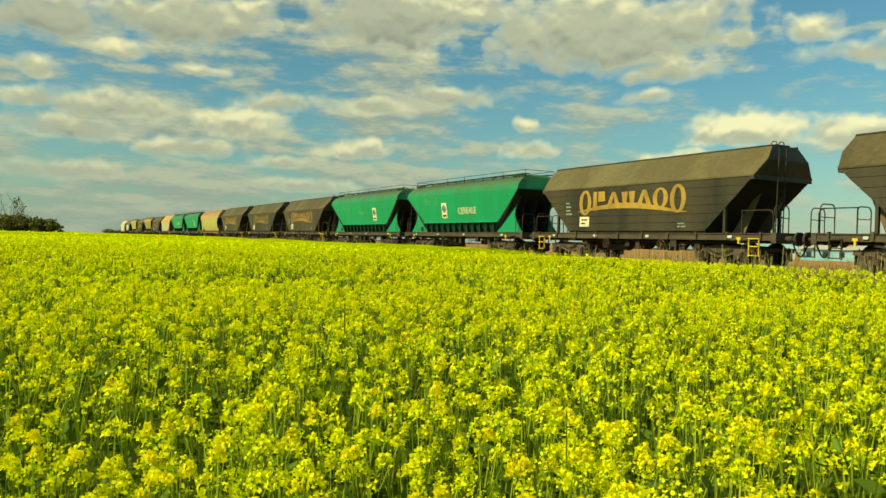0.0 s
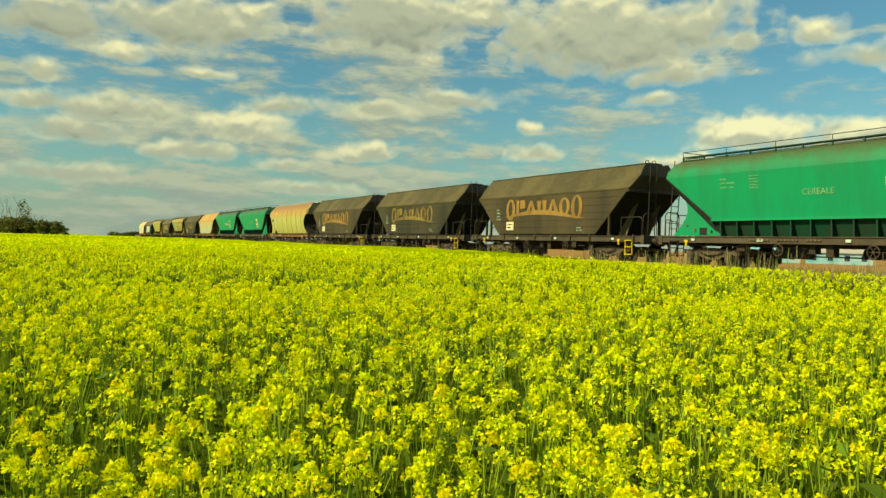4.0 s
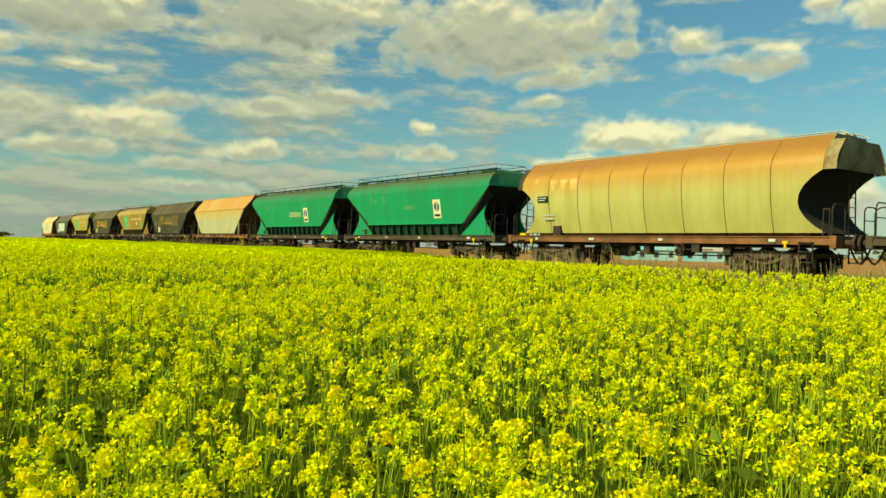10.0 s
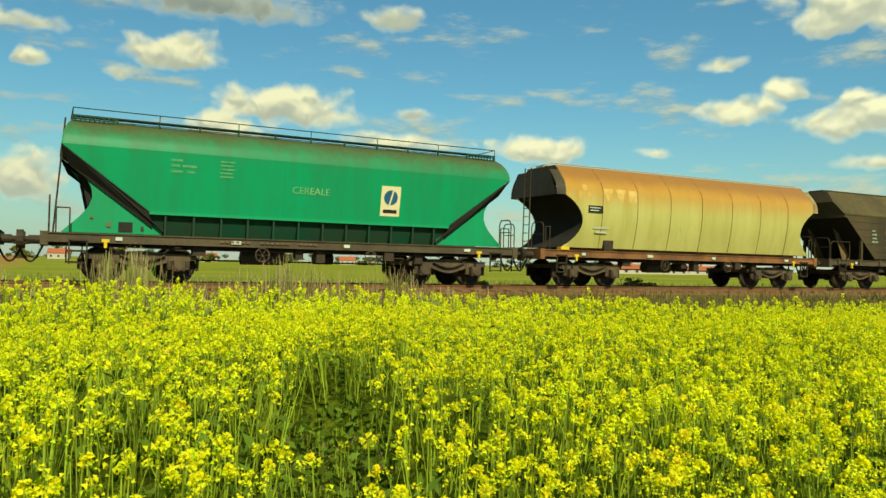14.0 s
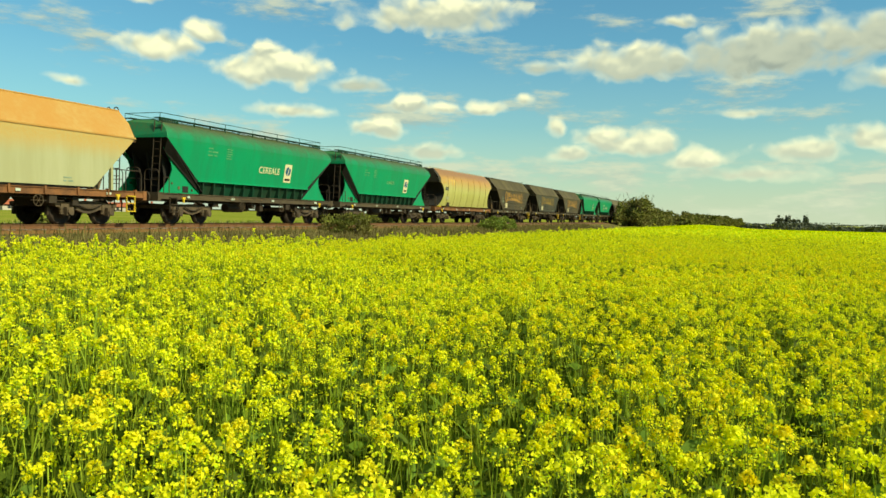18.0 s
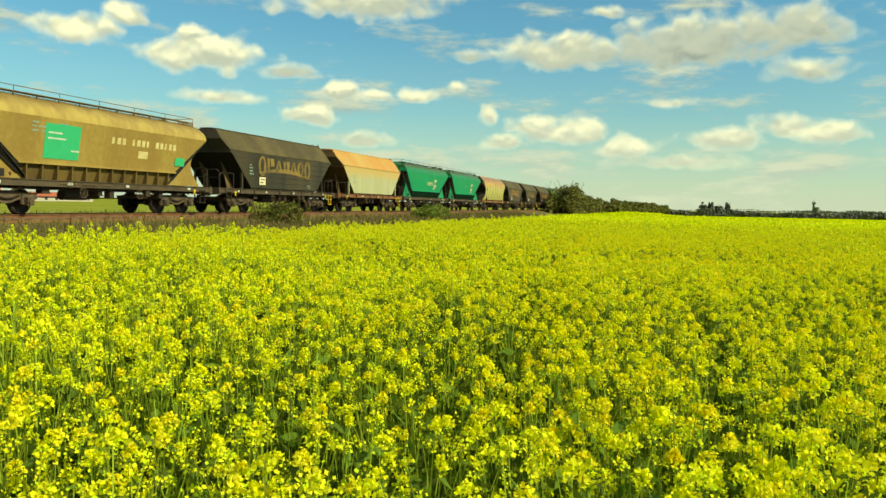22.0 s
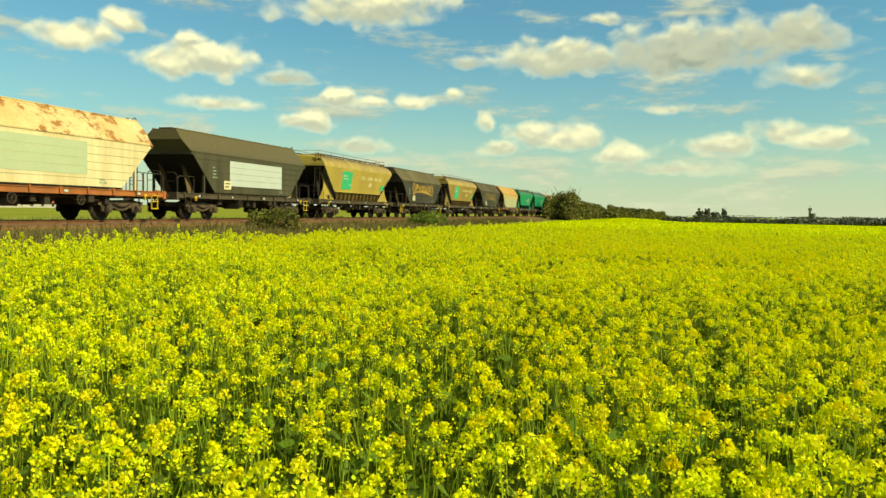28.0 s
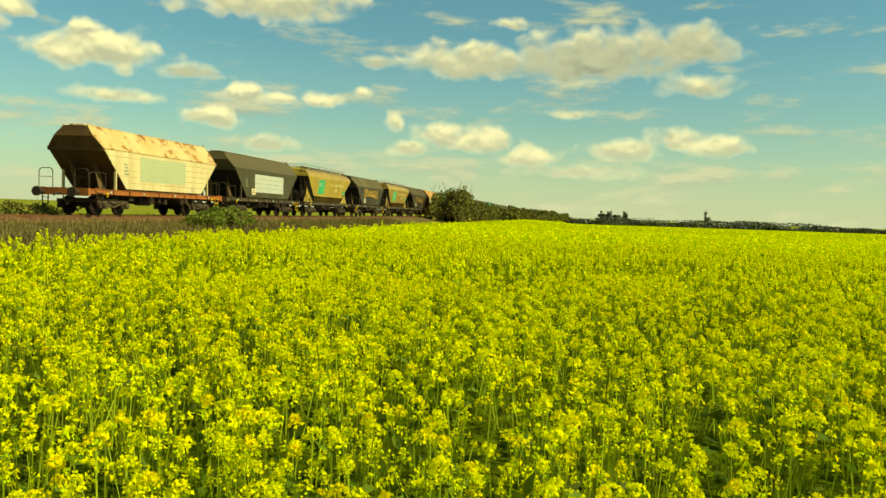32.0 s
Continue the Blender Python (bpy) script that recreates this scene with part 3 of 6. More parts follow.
def underframe(thing, length, frame_mat, inner, sill_z=(1.0, 1.24), stakes=True, both_steps=False):
    half = length / 2 - 0.62
    frame_ob = part("centre_beam", Shape().box(-half, half, -0.28, 0.28, 0.92, 1.2), STEEL_DARK, thing, "deep centre beam")
    for side in (-1, 1):
        y = side * 1.32
        za, zb = sill_z
        sec = [(-0.07, za), (0.07, za), (0.07, za + 0.03), (0.035, za + 0.03), (0.035, zb - 0.03), (0.07, zb - 0.03), (0.07, zb), (-0.07, zb), (-0.07, zb - 0.03), (-0.035, zb - 0.03), (-0.035, za + 0.03), (-0.07, za + 0.03)]
        part("solebar", Shape().loft([[(X, y + a, z) for a, z in sec] for X in (-half, half)], True, True), frame_mat, thing, "riveted steel solebar")
    for e in (-1, 1):
        part("headstock", Shape().box(e * half - 0.09, e * half + 0.09, -1.38, 1.38, 0.92, 1.26), frame_mat, frame_ob)
    for k in range(-3, 4):
        part("cross_member", Shape().box(k * half / 3.6 - 0.06, k * half / 3.6 + 0.06, -1.24, 1.24, 0.98, 1.18), STEEL_DARK, frame_ob)
    if stakes:
        for k in range(10):
            x = -half + 0.5 + k * (2 * half - 1.0) / 9
            for side in (-1, 1):
                part("stake_bracket", Shape().box(x - 0.035, x + 0.035, side * 1.36 - 0.06, side * 1.36 + 0.06, sill_z[0] + 0.02, sill_z[1] + 0.05), frame_mat, frame_ob)
    for e in (-1, 1):
        for side in (-1, 1):
            b = Shape().tube((e * half, side * 0.88, 1.06), (e * (half + 0.35), side * 0.88, 1.06), 0.10, 10)
            b.tube((e * (half + 0.35), side * 0.88, 1.06), (e * (half + 0.52), side * 0.88, 1.06), 0.07, 10)
            b.tube((e * (half + 0.52), side * 0.88, 1.06), (e * (half + 0.60), side * 0.88, 1.06), 0.23, 12)
            part("buffer", b, STEEL_DARK, thing)
        c = Shape().line([(e * half, 0, 1.0), (e * (half + 0.3), 0, 1.0), (e * (half + 0.6), 0, 0.94)], 0.05, 6)
        part("coupling", c, STEEL_DARK, thing)
        hose = [(e * (half + 0.02 + 0.55 * k / 8), -0.45, 0.92 - 0.42 * math.sin(math.pi * k / 8)) for k in range(9)]
        part("brake_hose", Shape().line(hose, 0.028, 5), SHADE_BLACK, thing)
    g = Shape()
    g.tube((-1.9, -0.75, 0.72), (-0.7, -0.75, 0.72), 0.2, 12)
    part("air_tank", g, STEEL_DARK, thing)
    part("brake_cylinder", Shape().tube((0.5, 0.2, 0.74), (1.1, 0.2, 0.74), 0.17, 10), STEEL_DARK, thing)
    part("distributor_valve", Shape().box(0.15, 0.40, -1.22, -0.95, 0.62, 0.98), STEEL_DARK, thing)
    part("brake_rod", Shape().line([(-4.2, 0.1, 0.62), (4.2, 0.1, 0.62)], 0.025, 5).line([(1.6, -1.2, 0.8), (2.9, -1.2, 0.8)], 0.02, 5), STEEL_DARK, thing)
    part("release_box", Shape().box(2.2, 2.5, -1.34, -1.18, 0.72, 0.98), STEEL_DARK, thing)
    for k, (x, w, h) in enumerate(((-3.1, 0.34, 0.22), (3.4, 0.26, 0.30), (-0.35, 0.22, 0.26))):
        part("gear_box", Shape().box(x - w / 2, x + w / 2, -1.20, -0.92, 0.98 - h, 0.98).box(x - w / 2 - 0.04, x + w / 2 + 0.04, -1.22, -0.90, 0.96 - h, 0.99 - h), STEEL_DARK, thing)
    part("brake_pipe", Shape().line([(-half + 0.2, -1.16, 0.95), (-inner - 1.5, -1.16, 0.93), (-inner + 1.5, -1.16, 0.90), (inner - 1.5, -1.16, 0.90), (inner + 1.5, -1.16, 0.93), (half - 0.2, -1.16, 0.95)], 0.022, 5), STEEL_DARK, thing)
    for x in (-1.45, 1.75):
        ring = [(x + 0.19 * math.cos(math.pi * i / 7), -1.38, 0.80 + 0.19 * math.sin(math.pi * i / 7)) for i in range(15)]
        wheel = Shape().line(ring, 0.014, 5)
        for i in range(3):
            a = math.pi * i / 3
            wheel.tube((x - 0.19 * math.cos(a), -1.38, 0.80 - 0.19 * math.sin(a)), (x + 0.19 * math.cos(a), -1.38, 0.80 + 0.19 * math.sin(a)), 0.009, 4)
        wheel.tube((x, -1.38, 0.80), (x, -1.05, 0.80), 0.018, 5)
        part("hand_wheel", wheel, BOGIE, thing)
    for x, w in ((-2.3, 0.26), (0.9, 0.18), (half - 1.9, 0.22), (-half + 1.6, 0.16)):
        part("label_plate", Shape().box(x, x + w, -1.398, -1.388, sill_z[0] + 0.07, sill_z[0] + 0.16), LETTER, thing, "small pale label plate")
    for x in (-inner, inner):
        bogie(thing, x)
        for dx in (-0.9, 0.9):
            if not WHEELS:
                WHEELS.append(wheelset_shape().mesh("wheelset", WHEEL))
                WHEELS[0].shade_smooth()
            w = new("wheelset", WHEELS[0])
            w.parent, w.location = thing, (x + dx, 0, WHEEL_R)
    for e in (-1, 1):
        for side in (-1, 1):
            x = e * (half - 0.75)
            st = Shape()
            for dx in (-0.2, 0.2):
                st.box(x + dx - 0.018, x + dx + 0.018, side * 1.40 - 0.02, side * 1.40 + 0.02, 0.46, 1.08)
            for z in (0.48, 0.78, 1.04):
                st.box(x - 0.2, x + 0.2, side * 1.40 - 0.06, side * 1.40 + 0.02, z, z + 0.035)
            bright = stakes and (e > 0 or both_steps)
            part("step", st, YELLOW if bright else STEEL_DARK, thing, "yellow step irons" if bright else "")
            k = Shape().box(x - e * 0.62 - 0.09, x - e * 0.62 + 0.09, side * 1.39 - 0.03, side * 1.39 + 0.03, 1.02, 1.10).box(x - e * 0.62 - 0.035, x - e * 0.62 + 0.035, side * 1.39 - 0.03, side * 1.39 + 0.03, 0.88, 1.02)
            part("brake_handle", k, YELLOW, thing, "yellow brake handle")
    return half


def rails_at_end(thing, half, e, mat, full=True):
    """Platform handrails at one end, and the shunter's bar."""
    x = e * (half - 0.1)
    for y0, y1 in ((-1.25, -0.55), (0.55, 1.25)):
        s = Shape().line([(x, y0, 1.24), (x, y0, 2.0), (x, y0 + 0.05, 2.1), (x, y0 + 0.14, 2.15), (x, y1 - 0.14, 2.15), (x, y1 - 0.05, 2.1), (x, y1, 2.0), (x, y1, 1.24)], 0.02, 5)
        s.line([(x, y0, 1.75), (x, y1, 1.75)], 0.015, 5)
        part("handrail", s, STEEL_DARK, thing)
    if full:
        x2 = e * (half - 1.35)
        s = Shape().line([(x, -1.3, 1.24), (x, -1.3, 1.85), (x - e * 0.05, -1.3, 1.95), (x - e * 0.15, -1.3, 2.0), (x2, -1.3, 2.0), (x2, -1.3, 1.24)], 0.02, 5)
        part("side_rail", s, STEEL_DARK, thing)
    part("end_platform", Shape().box(min(x, e * (half - 1.5)), max(x, e * (half - 1.5)), -1.25, 1.25, 1.2, 1.24), STEEL_DARK, thing)


def ladder(thing, x, y, z0, z1, mat, lean=0.0, wide=0.36):
    s = Shape()
    for dy in (-wide / 2, wide / 2):
        s.line([(x, y + dy, z0), (x + lean, y + dy, z1)], 0.022, 5)
    n = int((z1 - z0) / 0.3)
    for k in range(1, n + 1):
        f = k / (n + 1)
        s.tube((x + lean * f, y - wide / 2, z0 + (z1 - z0) * f), (x + lean * f, y + wide / 2, z0 + (z1 - z0) * f), 0.014, 5)
    part("ladder", s, mat, thing)


def bars(thing, x, z, rows, mat, y=-1.46, lean=0, name="stencil"):
    """Rows of stencilled characters too small to read, as plain bars: (dx, dz, width, height)."""
    s = Shape()
    for dx, dz, w, h in rows:
        s.box(dx, dx + w, -0.004, 0.004, dz, dz + h)
    o = part(name, s, mat, thing, "worn stencilled markings")
    if len(rows) > 1:
        o["kind"] = "stuff"
    o.matrix_basis = pose(x, y, z, lean, 0, 0)
    return o


def gold_mark(thing, x, z, wide, mat):
    """Seven plain upright shapes under a hollow arch, over a swoosh."""
    n, w = 7, wide / 7
    for k in range(n):
        u = (k - 3) / 3
        h = 0.58 + 0.50 * u * u
        base = 0.34 - 0.34 * u * u
        x0 = k * w + 0.02
        if k in (0, 5, 6):
            outer, inner = [], []
            for i in range(17):
                a = 2 * math.pi * i / 16
                cx, cz = x0 + w * 0.46, base + h / 2
                outer.append((cx + w * 0.45 * math.cos(a), 0, cz + h / 2 * math.sin(a)))
                inner.append((cx + w * 0.20 * math.cos(a), 0, cz + h * 0.40 * math.sin(a)))
            s = Shape().loft([inner, outer], False).loft([[(p[0], 0.006, p[2]) for p in outer], [(p[0], 0.006, p[2]) for p in inner]], False)
            marks = (s,)
        elif k in (2, 4):
            # wedge with a slot
            l = [(x0, 0, base), (x0 + w * 0.30, 0, base), (x0 + w * 0.52, 0, base + h * 0.86), (x0 + w * 0.38, 0, base + h)]
            r = [(x0 + w * 0.66, 0, base), (x0 + w * 0.97, 0, base), (x0 + w * 0.60, 0, base + h), (x0 + w * 0.40, 0, base + h)]
            marks = (Shape().plate(l, 0.006), Shape().plate(r, 0.006))
        elif k == 3:
            marks = tuple(Shape().plate([(x0 + w * (f + 0.13), 0, base), (x0 + w * (f + 0.33), 0, base), (x0 + w * (f + 0.42), 0, base + h), (x0 + w * f, 0, base + h)], 0.006) for f in (0.02, 0.50))
        else:
            marks = (Shape().plate([(x0 + w * 0.06, 0, base), (x0 + w * 0.32, 0, base), (x0 + w * 0.32, 0, base + h), (x0 + w * 0.06, 0, base + h)], 0.006),
                     Shape().plate([(x0 + w * 0.42, 0, base + h * 0.45), (x0 + w * 0.92, 0, base + h * 0.5), (x0 + w * 0.86, 0, base + h), (x0 + w * 0.42, 0, base + h)], 0.006))
        for s in marks:
            o = part("emblem_mark", s, mat, thing, "worn gold painted mark")
            o.location = (x, -1.462, z)
    top, low = [], []
    for k in range(13):
        u = k / 12
        mid = 0.16 + 0.26 * math.sin(math.pi * min(1, u * 1.05)) - 0.12 * u
        g = 0.015 + 0.10 * math.sin(math.pi * u)
        top.append((u * wide, 0, mid + g))
        low.append((u * wide, 0, mid - g))
    o = part("emblem_swoosh", Shape().loft([low, top], False).loft([[(p[0], 0.006, p[2]) for p in top], [(p[0], 0.006, p[2]) for p in low]], False), mat, thing, "gold painted swoosh")
    o.location = (x, -1.470, z)


def angular_hopper(label, length, low, top, frame_mat, emblem=None, card=None, panel=None, strips=6, post_mat=None, reach=0.0, both_steps=False):
    """Grain hopper with upright sides, sloped upper panels and steep ends."""
    thing = tagged(new("hopper_wagon"), label, "railway wagon", "wagons of the train")
    half = underframe(thing, length, frame_mat, length / 2 - 3.05, both_steps=both_steps)
    hw, rw, z0, z1, z2 = 1.45, 0.62, 1.32, 3.18, 4.22
    xt, xk, xm, xb = 5.92 + reach, 6.07 + reach, 5.90 + reach, 3.95
    # the ends bulge between roof and waist
    zk = 3.72
    yk = hw + (rw - hw) * (zk - z1) / (z2 - z1)
    for side in (-1, 1):
        y = side * hw
        for k in range(strips):
            f0, f1 = k / strips, (k + 1) / strips
            x0, x1 = xb + (xm - xb) * f0, xb + (xm - xb) * f1
            za, zb = z0 + (z1 - z0) * f0, z0 + (z1 - z0) * f1
            q = [(-x0, y, za), (x0, y, za), (x1, y, zb - 0.012), (-x1, y, zb - 0.012)]
            part("side_panel", Shape().plate(q if side < 0 else q[::-1], 0.03 + 0.01 * (k % 2)), low, thing)
        # charcoal and patched tops carry light from above in their colour
        q = [(-xm, y, z1), (xm, y, z1), (xk, side * yk, zk), (xt, side * rw, z2), (-xt, side * rw, z2), (-xk, side * yk, zk)]
        part("upper_panel", Shape().plate(q if side < 0 else q[::-1], 0.03), top, thing, "sloping upper panel in its own colour")
        part("seam_rail", Shape().box(-xm, xm, y - 0.025, y + 0.025, z1 - 0.03, z1 + 0.03), top, thing)
    for e in (-1, 1):
        rows = ((xm, hw, z1), (xk, yk, zk), (xt, rw, z2))
        cap = Shape()
        for (xa, ya, za), (xc, yc, zc) in zip(rows, rows[1:]):
            u = [(e * xa, -ya, za), (e * xa, ya, za), (e * xc, yc, zc), (e * xc, -yc, zc)]
            cap.plate(u if e > 0 else u[::-1], 0.03)
        part("end_cap", cap, RUST_END if low in (WHITE, CREAM) else low, thing)
        lip = Shape().box(min(e * xm, e * (xm - 0.12)), max(e * xm, e * (xm - 0.12)), -hw, hw, z1 - 0.14, z1)
        part("end_lip", lip, RUST_END if low in (WHITE, CREAM) else low, thing)
        w = [(e * (xm - 0.02), hw - 0.03, z1 - 0.02), (e * (xm - 0.02), -hw + 0.03, z1 - 0.02), (e * xb, -hw + 0.03, z0), (e * xb, hw - 0.03, z0)]
        # on the darker wagons the slope's shade is put into its colour
        part("end_slope", Shape().plate(w if e > 0 else w[::-1], 0.03), RUST_END if low in (WHITE, CREAM) else SHADE_BLACK, thing)
        for side in (-1, 1):
            part("end_post", Shape().box(e * 4.8 - 0.05, e * 4.8 + 0.05, side * 1.38 - 0.05, side * 1.38 + 0.05, 1.24, 2.55), post_mat or low, thing)
            y = side * 0.62
            q = [(e * (xb + 0.5), y, 1.26), (e * (xb + 1.05), y, 1.26), (e * (xm - 0.4), y, 2.62), (e * (xm - 0.72), y, 2.42)]
            part("end_web", Shape().plate(q, 0.04), BROWN, thing, "brown support plate under the end")
        rails_at_end(thing, half, e, low)
        if e > 0:
            ladder(thing, e * (xm + 0.16), -0.35, 1.24, 4.12, STEEL_DARK, e * 0.06)
            for dy in (-0.18, 0.18):
                hoop = Shape().line([(xt + 0.12 - 0.12 * math.cos(math.pi * i / 6) - 0.14, -0.35 + dy, z2 + 0.15 * math.sin(math.pi * i / 6)) for i in range(7)], 0.018, 5)
                part("grab_hoop", hoop, STEEL_DARK, thing)
    roof = Shape().box(-xt, xt, -rw, rw, z2 - 0.03, z2)
    part("roof", roof, top, thing)
    ridge = Shape().box(-xt + 0.1, xt - 0.1, -0.36, 0.36, z2, z2 + 0.07)
    part("hatch_cover", ridge, CHAR if low in (CHAR, CHAR_WARM, PATCHED) else top, thing, "long roof hatch cover")
    for side in (-1, 1):
        part("roof_edge", Shape().tube((-xt, side * rw, z2), (xt, side * rw, z2), 0.035, 6), CHAR if low in (CHAR, CHAR_WARM) else top, thing)
    # underside coloured near-black as if shaded
    bot = Shape().box(-xb, xb, -hw + 0.05, hw - 0.05, z0 - 0.06, z0)
    part("hopper_floor", bot, SHADE_BLACK, thing)
    for k in range(4):
        x = (k - 1.5) * xb * 0.48
        part("discharge_chute", Shape().loft([[(x - 0.6, -0.9, z0 - 0.05), (x + 0.6, -0.9, z0 - 0.05), (x + 0.6, 0.9, z0 - 0.05), (x - 0.6, 0.9, z0 - 0.05)],
                                              [(x - 0.3, -0.45, 0.62), (x + 0.3, -0.45, 0.62), (x + 0.3, 0.45, 0.62), (x - 0.3, 0.45, 0.62)]], True, True), STEEL_DARK, thing)
    if emblem:
        gold_mark(thing, -3.25, 1.98, 6.35, emblem)
    bars(thing, -4.15, 2.02, [(0, 0.0, 0.16, 0.07), (0.2, 0.0, 0.2, 0.07), (0, 0.16, 0.3, 0.06), (0, 0.32, 0.12, 0.07), (0.16, 0.32, 0.14, 0.07), (0, 0.48, 0.22, 0.06)], STENCIL)
    bars(thing, xb - 1.3, 1.45, [(0, 0, 0.12, 0.05), (0.2, 0, 0.2, 0.05), (0, 0.12, 0.34, 0.04)], STENCIL)
    if card:
        c = part("destination_card", Shape().box(-3.15, -2.5, -1.475, -1.455, 1.50, 1.92), card, thing, "pale paper card")
        part("card_print", Shape().box(-3.05, -2.75, -1.479, -1.474, 1.6, 1.66).box(-3.04, -2.62, -1.479, -1.474, 1.76, 1.81), SHADE_BLACK, c)
    if panel:
        x0, x1, za, zb, mat = panel
        for k in range(4):
            f0, f1 = za + (zb - za) * k / 4, za + (zb - za) * (k + 1) / 4
            part("painted_patch", Shape().box(x0, x1, -1.458, -1.452, f0, f1 - 0.012), mat, thing, "overpainted pale patch")
    return thing


def ribbed_hopper(label, length, side_mat, top_mat, low_mat, frame_mat, plate=None, word=None, panel=None):
    """Hopper with sides leaning in below, curved end gussets and a ribbed foot."""
    thing = tagged(new("hopper_wagon"), label, "railway wagon", "wagons of the train")
    half = underframe(thing, length, frame_mat, length / 2 - 2.9, stakes=False)
    L = 6.42
    # section: roof edge, shoulder, waist
    sec = ((0.45, 4.18), (0.82, 4.10), (1.12, 3.95), (1.32, 3.76), (1.425, 3.60), (1.46, 3.42))
    last = len(sec) - 1
    zl, wl = 1.86, 1.22
    xe, xb = 6.47, 4.38
    for side in (-1, 1):
        rows = [[(-xe + 0.32 * (1 - i / last) ** 2, side * y, z), (xe - 0.32 * (1 - i / last) ** 2, side * y, z)] for i, (y, z) in enumerate(sec)]
        s = Shape().loft(rows[::-1] if side < 0 else [r[::-1] for r in rows[::-1]], False)
        part("shoulder_panel", s, top_mat, thing, "dusty curved shoulder plate", True)
        n = 5
        for k in range(n):
            a, b = -xb + 2 * xb * k / n, -xb + 2 * xb * (k + 1) / n - 0.002
            q = [(a, side * wl, zl), (b, side * wl, zl), (b, side * 1.46, 3.42), (a, side * 1.46, 3.42)]
            part("side_panel", Shape().plate(q if side < 0 else q[::-1], 0.03), side_mat, thing)
        for e in (-1, 1):
            q = [(e * xb, side * wl, zl), (e * xe, side * 1.46, 3.42), (e * xb, side * 1.46, 3.42)]
            part("side_panel", Shape().plate(q if (side < 0) == (e > 0) else q[::-1], 0.03), side_mat, thing)
        part("lower_rail", Shape().box(-xb, xb, side * wl - 0.06, side * wl + 0.06, zl - 0.08, zl), side_mat, thing)
        # foot and ribs take the dark tone: overhang shade put into colour
        inner = Shape()
        q = [(-xb + 0.1, side * 0.95, 1.24), (xb - 0.1, side * 0.95, 1.24), (xb - 0.05, side * (wl - 0.04), zl), (-xb + 0.05, side * (wl - 0.04), zl)]
        inner.plate(q if side < 0 else q[::-1], 0.03)
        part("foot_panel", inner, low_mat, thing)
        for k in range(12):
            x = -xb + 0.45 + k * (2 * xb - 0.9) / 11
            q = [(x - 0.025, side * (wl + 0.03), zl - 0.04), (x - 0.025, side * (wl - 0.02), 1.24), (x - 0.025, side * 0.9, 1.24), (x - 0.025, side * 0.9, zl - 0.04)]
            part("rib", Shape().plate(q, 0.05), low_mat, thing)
        for e in (-1, 1):
            # gusset with hollowed outer edge
            curve = []
            for i in range(9):
                f = i / 8
                z = 1.26 + (3.04 - 1.26) * f
                x = L - 0.58 * math.sin(math.pi * min(1.0, f * 1.0)) ** 1.1 - 0.22 * f
                curve.append((x, z))
            hyp = [(L - 0.24 - (L - 0.24 - (xb - 0.35)) * i / 8, 3.04 - (3.04 - 1.40) * (i / 8)) for i in range(9)]
            s = Shape()
            yy = side * 1.06
            poly = [(e * x, yy, z) for x, z in curve] + [(e * x, yy, z) for x, z in hyp[1:]] + [(e * (xb - 0.35), yy, 1.26)]
            s.plate(poly if (side < 0) == (e > 0) else poly[::-1], 0.04)
            g = part("end_gusset", s, side_mat, thing, "curved end gusset plate")
            # no real hole: a near-black plate carries its shade
            hole = Shape().box(e * (xb + 0.55) - 0.17, e * (xb + 0.55) + 0.17, yy + side * 0.002 - 0.012, yy + side * 0.002 + 0.012, 1.30, 1.56)
            part("cutout", hole, SHADE_BLACK, g)
            for fx, fz, fw, fh, fmat in ((0.95, 1.42, 0.09, 0.12, BROWN), (0.15, 1.36, 0.07, 0.10, STEEL_DARK), (1.35, 1.62, 0.08, 0.06, BROWN)):
                part("gusset_fitting", Shape().box(e * (xb + fx) - fw / 2, e * (xb + fx) + fw / 2, yy + side * 0.002 - 0.03, yy + side * 0.002 + 0.03, fz, fz + fh), fmat, g)
            # dark strip: shade below the overhanging side, built as a plate
            edge = Shape()
            q = [(e * (xb - 0.02), side * (wl + 0.0), zl - 0.02), (e * (xe - 0.02), side * 1.455, 3.40), (e * (xe - 0.22), side * 1.11, 2.93), (e * (xb - 0.10), side * 1.11, zl - 0.40)]
            edge.plate(q if (side < 0) == (e > 0) else q[::-1], 0.03)
            part("slope_edge", edge, SHADE_BLACK, thing)
    for e in (-1, 1):
        cap = [(e * (xe - (0.32 * (1 - i / last) ** 2)), y, z) for i, (y, z) in reversed(list(enumerate(sec)))]
        ring = [(p[0], -p[1], p[2]) for p in cap] + [(p[0], p[1], p[2]) for p in reversed(cap)]
        part("end_cap", Shape().plate(ring if e < 0 else ring[::-1], 0.03), side_mat, thing)
        # slope and webs below the end are coloured near-black as shade
        q = [(e * (xe - 0.03), 1.44, 3.42), (e * (xe - 0.03), -1.44, 3.42), (e * (xb - 0.4), -1.2, 1.3), (e * (xb - 0.4), 1.2, 1.3)]
        part("end_slope", Shape().plate(q if e > 0 else q[::-1], 0.03), SHADE_BLACK, thing)
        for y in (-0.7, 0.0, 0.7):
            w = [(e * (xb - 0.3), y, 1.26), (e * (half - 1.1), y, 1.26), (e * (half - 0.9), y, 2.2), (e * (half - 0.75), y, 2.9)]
            part("end_web", Shape().plate(w, 0.04), SHADE_BLACK, thing)
        rails_at_end(thing, half, e, side_mat, False)
        if e < 0:
            ladder(thing, e * (xe + 0.12), -0.95, 1.24, 4.1, STEEL_DARK, -e * 0.2)
        pst = Shape()
